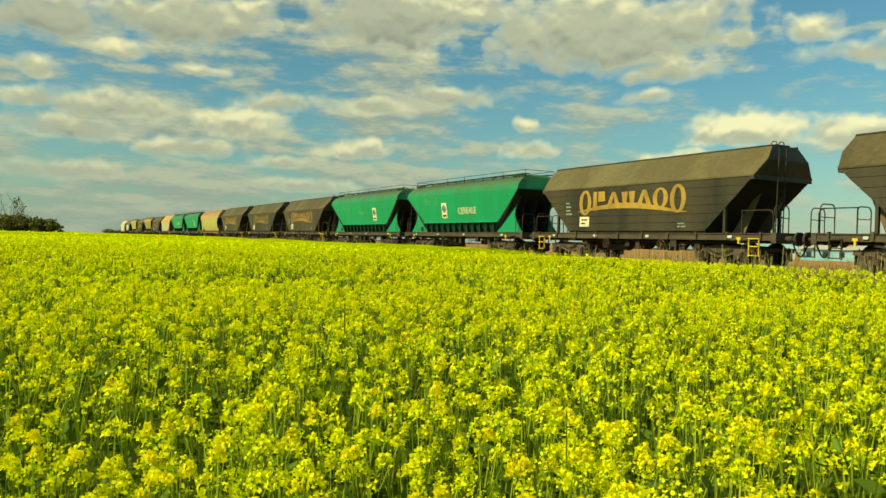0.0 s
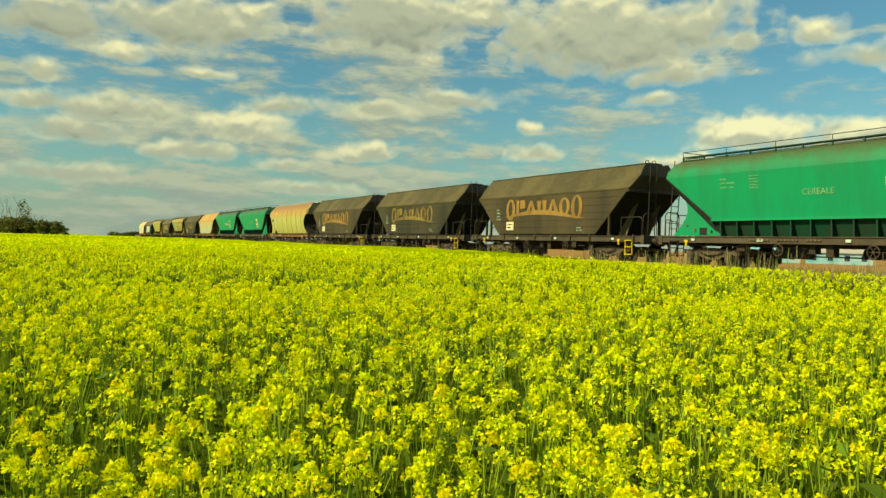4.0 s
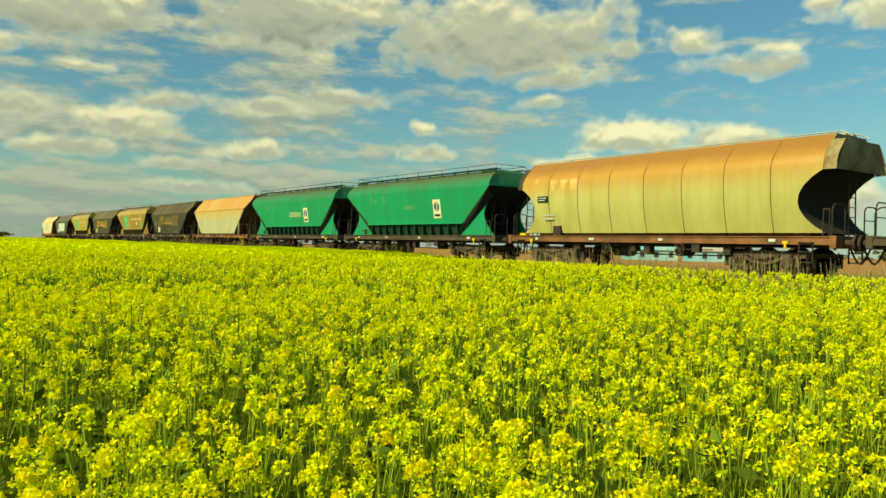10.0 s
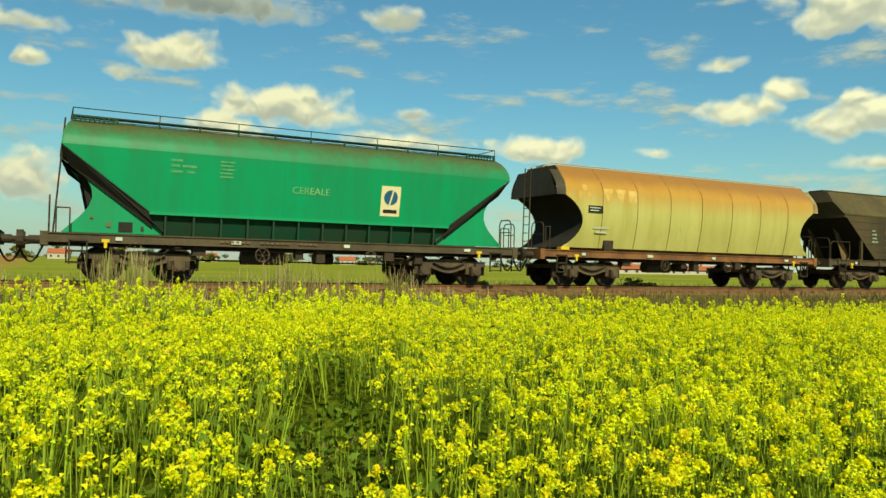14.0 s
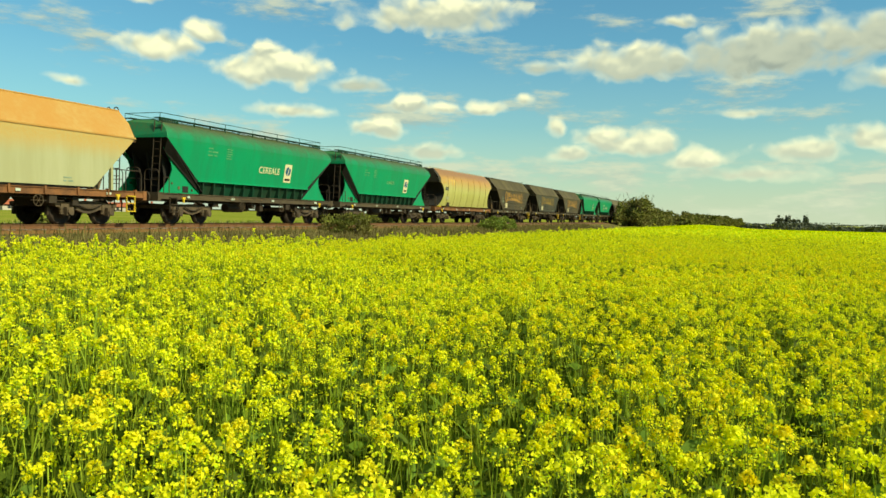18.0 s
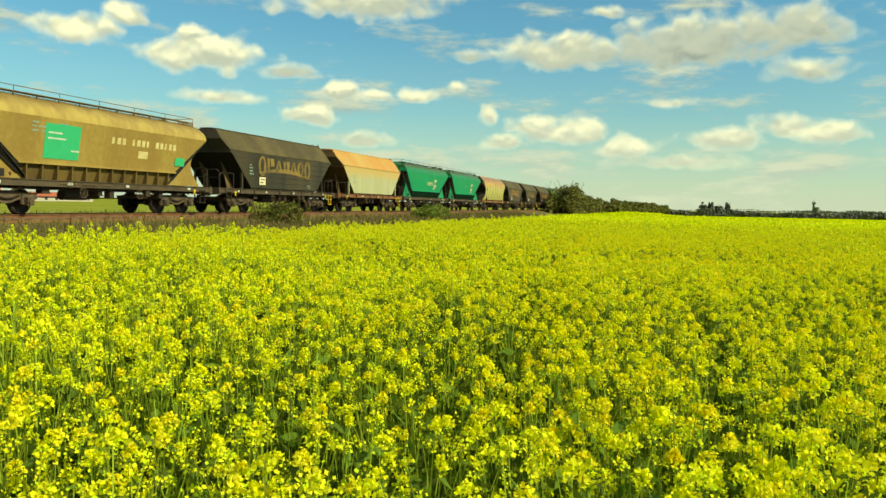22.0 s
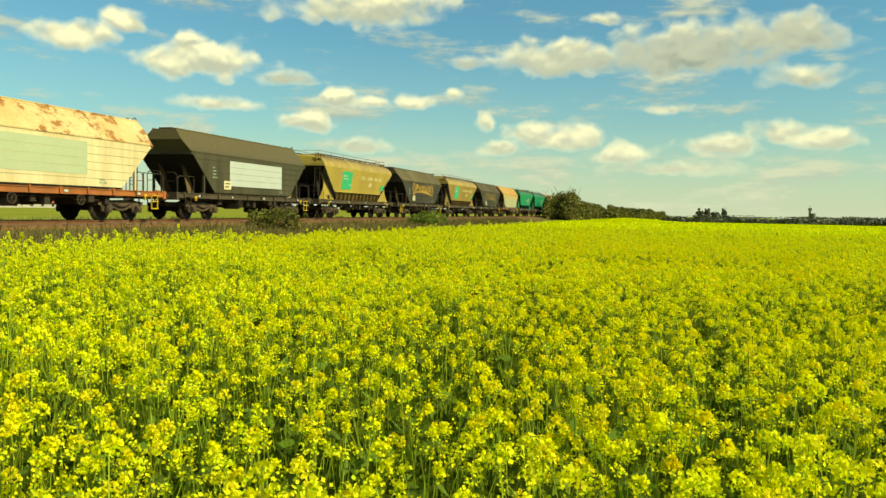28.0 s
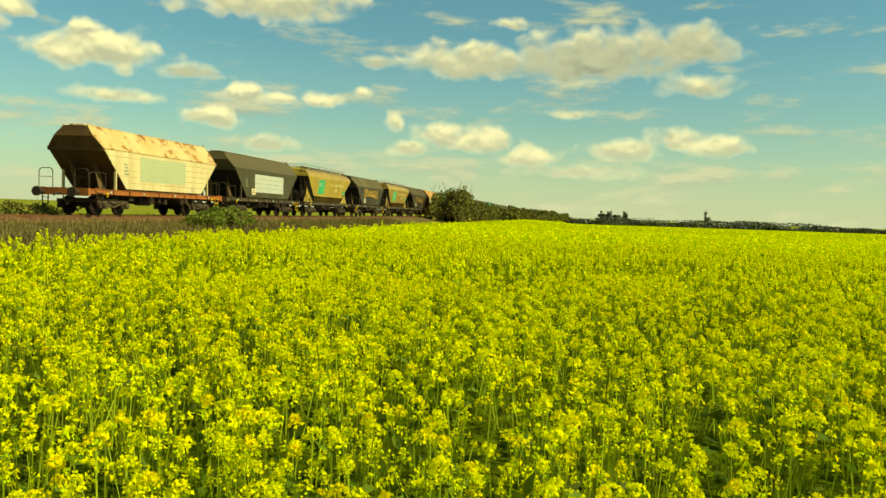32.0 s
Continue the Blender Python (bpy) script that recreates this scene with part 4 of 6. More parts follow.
        for dx in (0.25, 0.55):
            pst.line([(e * (half - dx), -1.36, 1.24), (e * (half - dx), -1.36, 1.85)], 0.018, 5)
        pst.line([(e * (half - 0.25), -1.36, 1.85), (e * (half - 0.55), -1.36, 1.85)], 0.018, 5)
        part("grab_rail", pst, STEEL_DARK, thing)
    part("roof", Shape().box(-xe + 0.3, xe - 0.3, -0.46, 0.46, 4.14, 4.18), top_mat, thing)
    for k in range(6):
        x = (k - 2.5) * 2.0
        part("roof_hatch", Shape().tube((x, 0, 4.18), (x, 0, 4.24), 0.33, 12), top_mat, thing)
    walk_s = Shape()
    xw = xe - 0.25
    for side in (-1, 1):
        walk_s.box(-xw, xw, side * 0.72 - 0.16, side * 0.72 + 0.16, 4.22, 4.25)
        for k in range(13):
            x = -xw + k * 2 * xw / 12
            walk_s.box(x - 0.025, x + 0.025, side * 0.86 - 0.02, side * 0.86 + 0.02, 4.06, 4.24)
    part("roof_walkway", walk_s, low_mat, thing, "grated roof walkway")
    for e in (-1, 1):
        grate = Shape()
        for k in range(9):
            x = e * (xw - 0.06 - k * 0.11)
            grate.box(x - 0.02, x + 0.02, -0.90, -0.88, 4.06, 4.22)
        for z in (4.08, 4.14, 4.20):
            grate.box(min(e * xw, e * (xw - 1.0)), max(e * xw, e * (xw - 1.0)), -0.91, -0.89, z, z + 0.018)
        part("tread_grate", grate, low_mat, thing, "perforated tread at the walkway's end")
    gr = Shape()
    for y in (-0.88, 0.88):
        gr.line([(-xw, y, 4.42), (xw, y, 4.42)], 0.014, 5)
        for k in range(7):
            x = -xw + k * 2 * xw / 6
            gr.line([(x, y, 4.2), (x, y, 4.42)], 0.012, 5)
    for e in (-1, 1):
        gr.line([(e * xw, -0.88, 4.42), (e * xw, 0.88, 4.42)], 0.014, 5)
    part("roof_rail", gr, low_mat, thing, "thin roof guard rail")
    lean = -math.degrees(math.atan2(1.46 - wl, 3.42 - zl))
    yat = lambda z: -(wl + (1.46 - wl) * (z - zl) / (3.42 - zl)) - 0.006
    if plate:
        x0, w, h, z = plate
        c = Shape().box(0, w, -0.006, 0.006, 0, h)
        card = part("owner_plate", c, CARD, thing, "cream plate with a blue emblem")
        card.matrix_basis = pose(x0, yat(z), z, -lean, 0, 0)
        ring = [(w / 2 + 0.36 * w * math.cos(2 * math.pi * i / 18), -0.009, h * 0.62 + 0.36 * w * math.sin(2 * math.pi * i / 18)) for i in range(18)]
        part("emblem", Shape().plate(ring, -0.006), BLUE, card)
        part("emblem_slash", Shape().plate([(w * 0.40, -0.016, h * 0.36), (w * 0.48, -0.016, h * 0.36), (w * 0.66, -0.016, h * 0.88), (w * 0.58, -0.016, h * 0.88)], -0.003), CARD, card)
        part("owner_bar", Shape().box(w * 0.14, w * 0.86, -0.012, -0.005, h * 0.1, h * 0.22), SHADE_BLACK, card)
    if word:
        text, size, x0, z, mat = word
        words(text, size, mat, thing, pose(x0, yat(z) - 0.006, z, 90 - lean, 0, 0), "lettering", "pale painted lettering")
    bars(thing, -3.9, 2.85, [(0, 0.34, 0.28, 0.06), (0, 0.2, 0.22, 0.06), (0.28, 0.2, 0.36, 0.06), (0, 0.05, 0.3, 0.06), (0.4, 0.05, 0.2, 0.06), (1.25, 0.4, 0.4, 0.04), (1.25, 0.3, 0.36, 0.04), (1.25, 0.2, 0.4, 0.04), (1.25, 0.1, 0.32, 0.04), (1.25, 0.0, 0.36, 0.04)],
         GREEN_STENCIL if side_mat is GREEN else STENCIL, yat(2.85), -lean)
    bars(thing, -2.6, 1.10, [(0.14 * k + 0.25 * (k // 6), 0, 0.09, 0.05) for k in range(16)], BROWN, -1.40)
    if panel:
        x0, x1, za, zb, mat = panel
        o = part("green_panel", Shape().box(x0, x1, -0.006, 0.006, 0, (zb - za)), mat, thing, "fresh green painted panel")
        o.matrix_basis = pose(0, yat(za), za, -lean, 0, 0)
        part("panel_print", Shape().box(x0 + 0.15, x0 + 0.8, -0.010, -0.006, 0.9, 0.96).box(x0 + 0.15, x0 + 1.0, -0.010, -0.006, 0.7, 0.76).box(x0 + 1.3, x0 + 1.7, -0.010, -0.006, 0.3, 0.36), LETTER, o)
        bars(thing, 0.1, 2.78, [(k * 0.30 + 0.3 * (k > 2) + 0.3 * (k > 6), 0, 0.20 if k % 3 else 0.14, 0.26) for k in range(12)], PALE_BAR, yat(2.78), -lean, "owner_bar")
        bars(thing, 1.75, 2.3, [(0, 0, 0.6, 0.30)], PALE_BAR, yat(2.3), -lean, "destination_card")
        o = part("green_panel", Shape().box(xb - 0.15, xb + 0.55, -0.006, 0.006, 0, 0.36), mat, thing, "small fresh green panel")
        o.matrix_basis = pose(0, yat(2.12) - 0.02, 2.12, -lean, 0, 0)
    return thing


def round_hopper(label, length):
    """Barrel-sided hopper with hollowed ends."""
    thing = tagged(new("hopper_wagon"), label, "railway wagon", "wagons of the train")
    half = underframe(thing, length, RUST_FRAME, length / 2 - 2.9, stakes=False)
    L = half - 0.55
    sec = []
    n = 16
    for i in range(n + 1):
        f = i / n
        z = 1.34 + (4.16 - 1.34) * f
        y = 1.12 + 0.36 * math.sin(math.pi * min(1.0, 0.10 + f * 0.72)) - (0.85 * max(0.0, f - 0.72) ** 1.3 * 3.0)
        sec.append((y, z))

    def end_x(z):
        f = (z - 1.34) / (3.1 - 1.34)
        return L if f >= 1 else L - 0.75 * math.sin(math.pi * min(1, max(0, f))) ** 0.8
    bands = 8
    for side in (-1, 1):
        for k in range(bands):
            f0, f1 = k / bands, (k + 1) / bands
            for name, lo, hi, mat in (("side_panel", 0, n, BARREL),):
                rings = []
                for y, z in sec[lo:hi + 1]:
                    X = end_x(z)
                    rings.append([(max(-X, -L + 2 * L * f0), side * y, z), (min(X, -L + 2 * L * f1 - 0.01), side * y, z)])
                s = Shape().loft(rings if side < 0 else [r[::-1] for r in rings], False)
                part(name, s, mat, thing, "", True)
        for k in range(1, bands):
            f = k / bands
            s = Shape()
            pts = [(-L + 2 * L * f, side * (y + 0.006), z) for y, z in sec[:-3]]
            s.line(pts, 0.011, 5)
            part("band", s, WELD, thing, "raised welded band")
    for e in (-1, 1):
        # the hollow's shade is put into the sheet's colour
        rings = [[(e * (end_x(z) - 0.02), -y, z), (e * (end_x(z) - 0.02), y, z)] for y, z in sec if z <= 3.4]
        part("end_sheet", Shape().loft(rings if e > 0 else [r[::-1] for r in rings], False), SHADE_BLACK, thing, "hollowed dark end sheet", True)
        up = [(e * (L - 0.02), y, z) for y, z in sec if z > 3.3]
        ring = up + [(p[0], -p[1], p[2]) for p in reversed(up)]
        hood = Shape().plate(ring if e < 0 else ring[::-1], 0.04)
        part("end_hood", hood, HOOD if e > 0 else CHAR, thing, "dusty beige end hood" if e > 0 else "dark end hood")
        s = Shape()
        out = [(e * (L + 0.34), y * 0.96, z) for y, z in sec if 3.05 < z < 4.0]
        base = [(e * L, y, z) for y, z in sec if 3.05 < z < 4.0]
        for side in (-1, 1):
            s.loft([[(p[0], side * p[1], p[2]) for p in base], [(p[0], side * p[1], p[2]) for p in out]], False)
        s.loft([[(out[0][0], -out[0][1], out[0][2]), (out[0][0], out[0][1], out[0][2])], [(out[-1][0], -out[-1][1], out[-1][2]), (out[-1][0], out[-1][1], out[-1][2])]], False)
        part("end_box", s, HOOD if e > 0 else CHAR, thing, "dusty beige end box" if e > 0 else "dark end box", True)
        rails_at_end(thing, half, e, BROWN, False)
        ladder(thing, e * (half - 0.02), -0.3, 1.24, 4.05, STEEL_DARK, -e * 0.05)
        lp = Shape().line([(e * (half - 0.15), -1.3, 1.24), (e * (half - 0.15), -1.3, 2.0), (e * (half - 0.32), -1.3, 2.0), (e * (half - 0.32), -1.3, 1.24)], 0.02, 5)
        part("grab_rail", lp, STEEL_DARK, thing)
    yr = sec[-1][0]
    part("roof", Shape().box(-L, L, -yr, yr, 4.13, 4.17), RUST_TOP, thing)
    rf = Shape().box(-L, L, -0.32, 0.32, 4.17, 4.24)
    part("hatch_cover", rf, BEIGE, thing, "long roof hatch")
    rr = Shape()
    for y in (-0.5, 0.5):
        rr.line([(-L - 0.3, y, 4.1), (-L, y, 4.27), (L, y, 4.27), (L + 0.3, y, 4.1)], 0.02, 5)
    part("roof_rail", rr, BEIGE, thing)
    part("trough", Shape().box(-L + 0.6, L - 0.6, -1.0, 1.0, 1.24, 1.36), RUST_FRAME, thing)
    part("end_bracket", Shape().box(-L + 0.15, -L + 0.5, -1.42, -1.2, 1.24, 1.34), YELLOW, thing)
    part("valve_box", Shape().box(-L + 1.75, -L + 2.15, -1.36, -1.1, 1.26, 1.62), STEEL_DARK, thing)
    ysec = lambda z: float(np.interp(z, [q[1] for q in sec], [q[0] for q in sec]))
    yat = lambda z: -ysec(z) - 0.012
    lean = -math.degrees(math.atan2(ysec(2.98) - ysec(3.42), 0.44))

    def skin(x, z0, z1, left, right):
        """A painted shape on the curved side: left and right edge as shares of height."""
        rows = []
        for i in range(7):
            f = i / 6
            z = z0 + (z1 - z0) * f
            rows.append([(x + left(f), -ysec(z) - 0.006, z), (x + right(f), -ysec(z) - 0.006, z)])
        return Shape().loft(rows, False)
    for dx, dz, r in ((0.0, 0.0, 0.2), (0.36, 0.0, 0.2), (0.18, 0.26, 0.2)):
        part("emblem", skin(-L + 0.62 + dx, 3.0 + dz, 3.26 + dz, lambda f: -r * math.sin(math.pi * f) ** 0.6 * 0.5, lambda f: r * math.sin(math.pi * f) ** 0.6 * 0.5), FADED, thing, "faded pale painted spot")
    for k in range(3):
        lo, hi = ((0.14, 0.28), (0.0, 0.42)) if k == 0 else ((0.14, 0.30), (0.0, 0.44)) if k == 1 else ((0.02, 0.40), (0.02, 0.40))
        part("owner_mark", skin(-L + 1.6 + 0.55 * k, 2.98, 3.40, lambda f: lo[0] + (hi[0] - lo[0]) * f, lambda f: lo[1] + (hi[1] - lo[1]) * f), FADED, thing, "faded pale painted block")
    c = part("data_plate", Shape().box(0, 0.62, -0.01, 0.01, 0, 0.24), SHADE_BLACK, thing, "black data plate")
    c.location = (-L + 0.95, yat(2.62) - 0.01, 2.55)
    part("plate_print", Shape().box(0.05, 0.5, -0.014, -0.01, 0.15, 0.18).box(0.05, 0.42, -0.014, -0.01, 0.06, 0.09), LETTER, c)
    bars(thing, -L + 1.2, 1.85, [(0, 0.3, 0.4, 0.07), (0.5, 0.3, 0.3, 0.07), (0, 0.15, 0.7, 0.07), (0.1, 0, 0.5, 0.07)], BEIGE, yat(2.0) - 0.01)
    ring = []
    for k in range(20):
        hx = lambda a: 0.38 * math.sin(a) ** 3
        hz = lambda a: 0.32 * math.cos(a) - 0.13 * math.cos(2 * a) - 0.06 * math.cos(3 * a) + 0.1
        a, b2 = 2 * math.pi * k / 20, 2 * math.pi * (k + 1) / 20
        ring.append((hx(a), -ysec(2.0 + hz(a)) + 0.009, hz(a)))
    g = Shape().line(ring + ring[:1], 0.016, 4)
    o = part("graffiti", g, SPRAY, thing, "sprayed yellow heart outline")
    o.location = (-L + 5.6, 0, 2.0)
    body = ("side_panel", "band", "end_sheet", "end_hood", "end_box", "roof", "hatch_cover", "roof_rail", "trough", "valve_box", "emblem", "owner_mark", "data_plate", "stencil", "graffiti")
    for o in thing.children:
        if o.name.split(".")[0] in body:
            o.location.x += 0.28
    return thing


RAIL_Z, TRACK_Y = 1.09, 22.25


def place(thing, x):
    thing.matrix_basis = pose(x, TRACK_Y, RAIL_Z)
    return thing


TRAIN = []


def build_train():
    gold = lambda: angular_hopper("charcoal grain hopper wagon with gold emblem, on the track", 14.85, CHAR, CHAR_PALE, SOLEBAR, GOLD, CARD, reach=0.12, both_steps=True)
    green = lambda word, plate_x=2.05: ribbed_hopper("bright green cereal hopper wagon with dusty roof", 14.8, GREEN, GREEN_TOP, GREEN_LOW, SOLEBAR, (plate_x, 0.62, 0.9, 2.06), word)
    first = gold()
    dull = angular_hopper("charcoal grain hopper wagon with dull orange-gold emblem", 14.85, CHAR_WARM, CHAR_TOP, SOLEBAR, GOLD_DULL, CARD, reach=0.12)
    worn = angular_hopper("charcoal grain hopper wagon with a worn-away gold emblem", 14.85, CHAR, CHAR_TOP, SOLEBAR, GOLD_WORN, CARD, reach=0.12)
    g1 = green(("CEREALE", 0.28, -0.1, 2.55, GREEN_WORD))
    g2 = green(("CEREALE", 0.44, 0.75, 2.40, CARD))
    g3 = green(("CEREALE", 0.52, 1.15, 2.28, CARD), -1.85)
    ochre = ribbed_hopper("ochre hopper wagon with a green painted panel", 15.2, OLIVE, OLIVE_TOP, OLIVE_LOW, SOLEBAR, None, None, (-3.3, -1.6, 2.0, 3.25, MINT))
    ochre_dark = ribbed_hopper("brown-ochre hopper wagon with a green painted panel", 15.2, OCHRE_DARK, OLIVE_TOP, OLIVE_LOW, SOLEBAR, None, None, (-3.3, -1.6, 2.0, 3.25, MINT))
    plain = angular_hopper("brown weathered grain hopper wagon", 14.85, CHAR, CHAR_TOP, SOLEBAR, None, None, reach=0.12)
    barrel = round_hopper("rust-streaked beige barrel-sided grain hopper wagon", 14.9)
    cream = angular_hopper("cream hopper wagon with orange-rust upper panels", 14.2, CREAM, CREAM_TOP, RUST_FRAME, None, None, None, 1)
    patched = angular_hopper("dark grey hopper wagon with a pale overpainted patch", 14.9, PATCHED, PATCHED, SOLEBAR, None, CARD, (-2.6, 2.9, 1.68, 2.95, PATCH))
    white = angular_hopper("rusting white hopper wagon, last of the train", 14.9, WHITE, WHITE_TOP, ORANGE_FRAME, None, None, (-2.7, 2.0, 1.75, 3.0, WHITE_PATCH), 6, WHITE)
    used = set()
    # kind of wagon and where its middle stands at the start, from the head of the train
    for thing, x in ((plain, 36.0), (plain, 21.1), (plain, 6.25), (plain, -8.6), (first, -23.65), (g3, -38.3), (g1, -52.9), (dull, -67.5), (worn, -82.2),
                     (dull, -97.0), (barrel, -111.6), (g1, -126.3), (g2, -140.9), (cream, -154.95), (worn, -169.0), (ochre_dark, -183.6), (first, -198.6),
                     (ochre, -213.8), (patched, -229.0), (white, -243.6)):
        if thing in used:
            TRAIN.append((copy_thing(thing, pose(x, TRACK_Y, RAIL_Z)), x))
        else:
            used.add(thing)
            TRAIN.append((place(thing, x), x))


build_train()


# ---- ground, track and field ----
STALK = paint("stalk_green", (0.33, 0.39, 0.035), 0.6, 0, (0.21, 0.29, 0.025), 3, 30, 0.6, own=0.4, bump=0, through=0.25, shine=0.1)
LEAF = paint("leaf_green", (0.10, 0.155, 0.016), 0.6, 0, (0.16, 0.215, 0.022), 3, 30, 0.6, own=0.5, bump=0, through=0.3, shine=0.1)
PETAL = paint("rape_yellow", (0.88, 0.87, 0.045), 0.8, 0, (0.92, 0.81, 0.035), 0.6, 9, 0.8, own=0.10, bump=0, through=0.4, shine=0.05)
PETAL_GOLD = paint("rape_gold", (0.92, 0.83, 0.05), 0.8, 0, (0.93, 0.75, 0.035), 0.9, 9, 0.8, own=0.10, bump=0, through=0.4, shine=0.05)
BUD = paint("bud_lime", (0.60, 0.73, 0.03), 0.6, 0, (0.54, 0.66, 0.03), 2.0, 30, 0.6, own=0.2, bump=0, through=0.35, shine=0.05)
GRASS = paint("grass_green", (0.14, 0.21, 0.03), 0.8, 0, (0.25, 0.24, 0.06), 2, 20, 0.7, own=0.35, bump=0, through=0.25, shine=0.05)
WEEDS = paint("verge_weeds", (0.13, 0.12, 0.035), 0.8, 0, (0.23, 0.17, 0.07), 1.2, 12, 0.7, own=0.4, bump=0, through=0.2, shine=0.05)
STRAW = paint("dry_grass", (0.44, 0.34, 0.16), 0.8, 0, (0.28, 0.21, 0.09), 2, 20, 0.7, own=0.35, bump=0, through=0.2, shine=0.05)
HEDGE = paint("hedge_leaf", (0.13, 0.145, 0.026), 0.7, 0, (0.22, 0.175, 0.055), 0.6, 6, 0.7, own=0.4, bump=0, through=0.3, shine=0.1)
TWIG = paint("bark", (0.10, 0.075, 0.05), 0.9, 0, (0.06, 0.045, 0.03), 2, 20)


def swell(x):
    """The field falls gently towards the way the train goes."""
    return -0.28 * np.tanh(np.asarray(x) / 28.0)


def edge_y(x):
    """Where the crop ends beside the track."""
    x = np.asarray(x)
    return np.clip(15.2 - 0.12 * x - 0.10 * np.clip(x - 4, 0, 14), 11.2, 18.6)


def land(x, y):
    x, y = np.asarray(x, float), np.asarray(y, float)
    base = swell(x) * np.exp(-((y - 4) / 90.0) ** 2)
    fall = np.clip(0.0075 * (x - 55), 0, 6.5) * np.clip((13.0 - y) / 22.0, 0, 1)
    base = base - fall
    e = edge_y(x)
    up = np.interp(y - TRACK_Y, (-9.5, -4.6, -3.0, -2.1, 2.1, 3.0, 5.5, 9.0), (0.0, 0.42, 0.62, 0.86, 0.86, 0.6, 0.25, 0.0))
    w = np.interp(np.abs(y - TRACK_Y), (2.5, 9.0), (1.0, 0.0))
    return base * (1 - w) + up


def ground_mat():
    mat = bpy.data.materials.new("countryside")
    mat.use_nodes = True
    tree = mat.node_tree
    add = nodes_of(tree)
    m = lambda op, a, b=0.0, c=0.0: add("ShaderNodeMath", op=op, ins={0: a, 1: b, 2: c}).outputs[0]
    at = add("ShaderNodeTexCoord").outputs["Object"]
    xyz = add("ShaderNodeSeparateXYZ", ins={0: at})
    fine = add("ShaderNodeTexNoise", ins={"Vector": at, "Scale": 3.0, "Detail": 8.0, "Roughness": 0.7}).outputs["Fac"]
    broad = add("ShaderNodeTexNoise", ins={"Vector": at, "Scale": 0.05, "Detail": 4.0}).outputs["Fac"]
    grass = ramp(add, m("MULTIPLY_ADD", fine, 0.6, m("MULTIPLY", broad, 0.4)), ((0.36, (0.13, 0.18, 0.018)), (0.52, (0.24, 0.25, 0.035)), (0.66, (0.33, 0.25, 0.07))))
    soil = ramp(add, fine, ((0.35, (0.26, 0.14, 0.05)), (0.65, (0.40, 0.22, 0.075))))
    crop = ramp(add, fine, ((0.35, (0.45, 0.48, 0.012)), (0.65, (0.65, 0.64, 0.008))))

    def mix(f, a, b2):
        n = add("ShaderNodeMix", ins={"Factor": f})
        n.data_type = "RGBA"
        tree.links.new(a, n.inputs[6])
        tree.links.new(b2, n.inputs[7])
        return n.outputs[2]
    # ploughed strip beyond the line on one side, meadow on the other
    plough = m("MULTIPLY", m("GREATER_THAN", m("ADD", xyz.outputs[1], m("MULTIPLY", broad, 12.0)), 34.0), m("LESS_THAN", m("ADD", xyz.outputs[0], m("MULTIPLY", broad, 30.0)), 8.0))
    colour = mix(plough, grass, soil)
    # trodden, weedy strip along the line
    strip = m("LESS_THAN", m("ABSOLUTE", m("SUBTRACT", xyz.outputs[1], 19.0)), m("MULTIPLY_ADD", fine, 2.0, 7.0))
    colour = mix(strip, colour, ramp(add, fine, ((0.36, (0.085, 0.080, 0.028)), (0.64, (0.19, 0.14, 0.055)))))
    inside = m("LESS_THAN", xyz.outputs[1], 12.0)
    far = m("MULTIPLY", m("GREATER_THAN", m("ABSOLUTE", xyz.outputs[0]), 60.0), m("LESS_THAN", xyz.outputs[0], 860.0))
    colour = mix(m("MULTIPLY", inside, far), colour, crop)
    bsdf = add("ShaderNodeBsdfPrincipled", ins={"Base Color": colour, "Specular IOR Level": 0.0, "Roughness": 0.95})
    bp = add("ShaderNodeBump", ins={"Strength": 0.5, "Distance": 0.05, "Height": fine})
    tree.links.new(bp.outputs[0], bsdf.inputs["Normal"])
    add("ShaderNodeOutputMaterial", ins={0: bsdf.outputs[0]})
    return mat


def grid_mesh(name, xs, ys, height, mat, smooth=True):
    X, Y = np.meshgrid(xs, ys)
    Z = height(X, Y)
    v = np.stack([X.ravel(), Y.ravel(), Z.ravel()], 1)
    nx, ny = len(xs), len(ys)
    i = np.arange((ny - 1) * (nx - 1))
    r, c = i // (nx - 1), i % (nx - 1)
    a = r * nx + c
    f = np.stack([a, a + 1, a + nx + 1, a + nx], 1)
    return raw_mesh(name, v, f, mat, smooth)


def raw_mesh(name, v, f, mats, smooth=False, index=None):
    me = bpy.data.meshes.new(name)
    k = f.shape[1]
    me.vertices.add(len(v))
    me.vertices.foreach_set("co", np.ascontiguousarray(v, dtype=np.float32).ravel())
    me.loops.add(f.size)
    me.loops.foreach_set("vertex_index", np.ascontiguousarray(f, dtype=np.int32).ravel())
    me.polygons.add(len(f))
    me.polygons.foreach_set("loop_start", np.arange(0, f.size, k, dtype=np.int32))
    me.polygons.foreach_set("loop_total", np.full(len(f), k, dtype=np.int32))
    for mt in (mats if isinstance(mats, (list, tuple)) else [mats]):
        me.materials.append(mt)
    if index is not None:
        me.polygons.foreach_set("material_index", np.ascontiguousarray(index, dtype=np.int32))
    me.update(calc_edges=True)
    me.validate()
    if smooth:
        me.shade_smooth()
    return me


def spread_axis(limit, near, step, grow):
    out, x, d = [0.0], 0.0, step
    while x < limit:
        if x > near:
            d *= grow
        x = min(limit, x + d)
        out.append(x)
    return np.array(sorted({-q for q in out} | set(out)))


xs = spread_axis(4600, 90, 1.5, 1.25)
ys = np.unique(np.concatenate([spread_axis(4600, 60, 4.0, 1.3), np.arange(11, 33, 0.5)]))
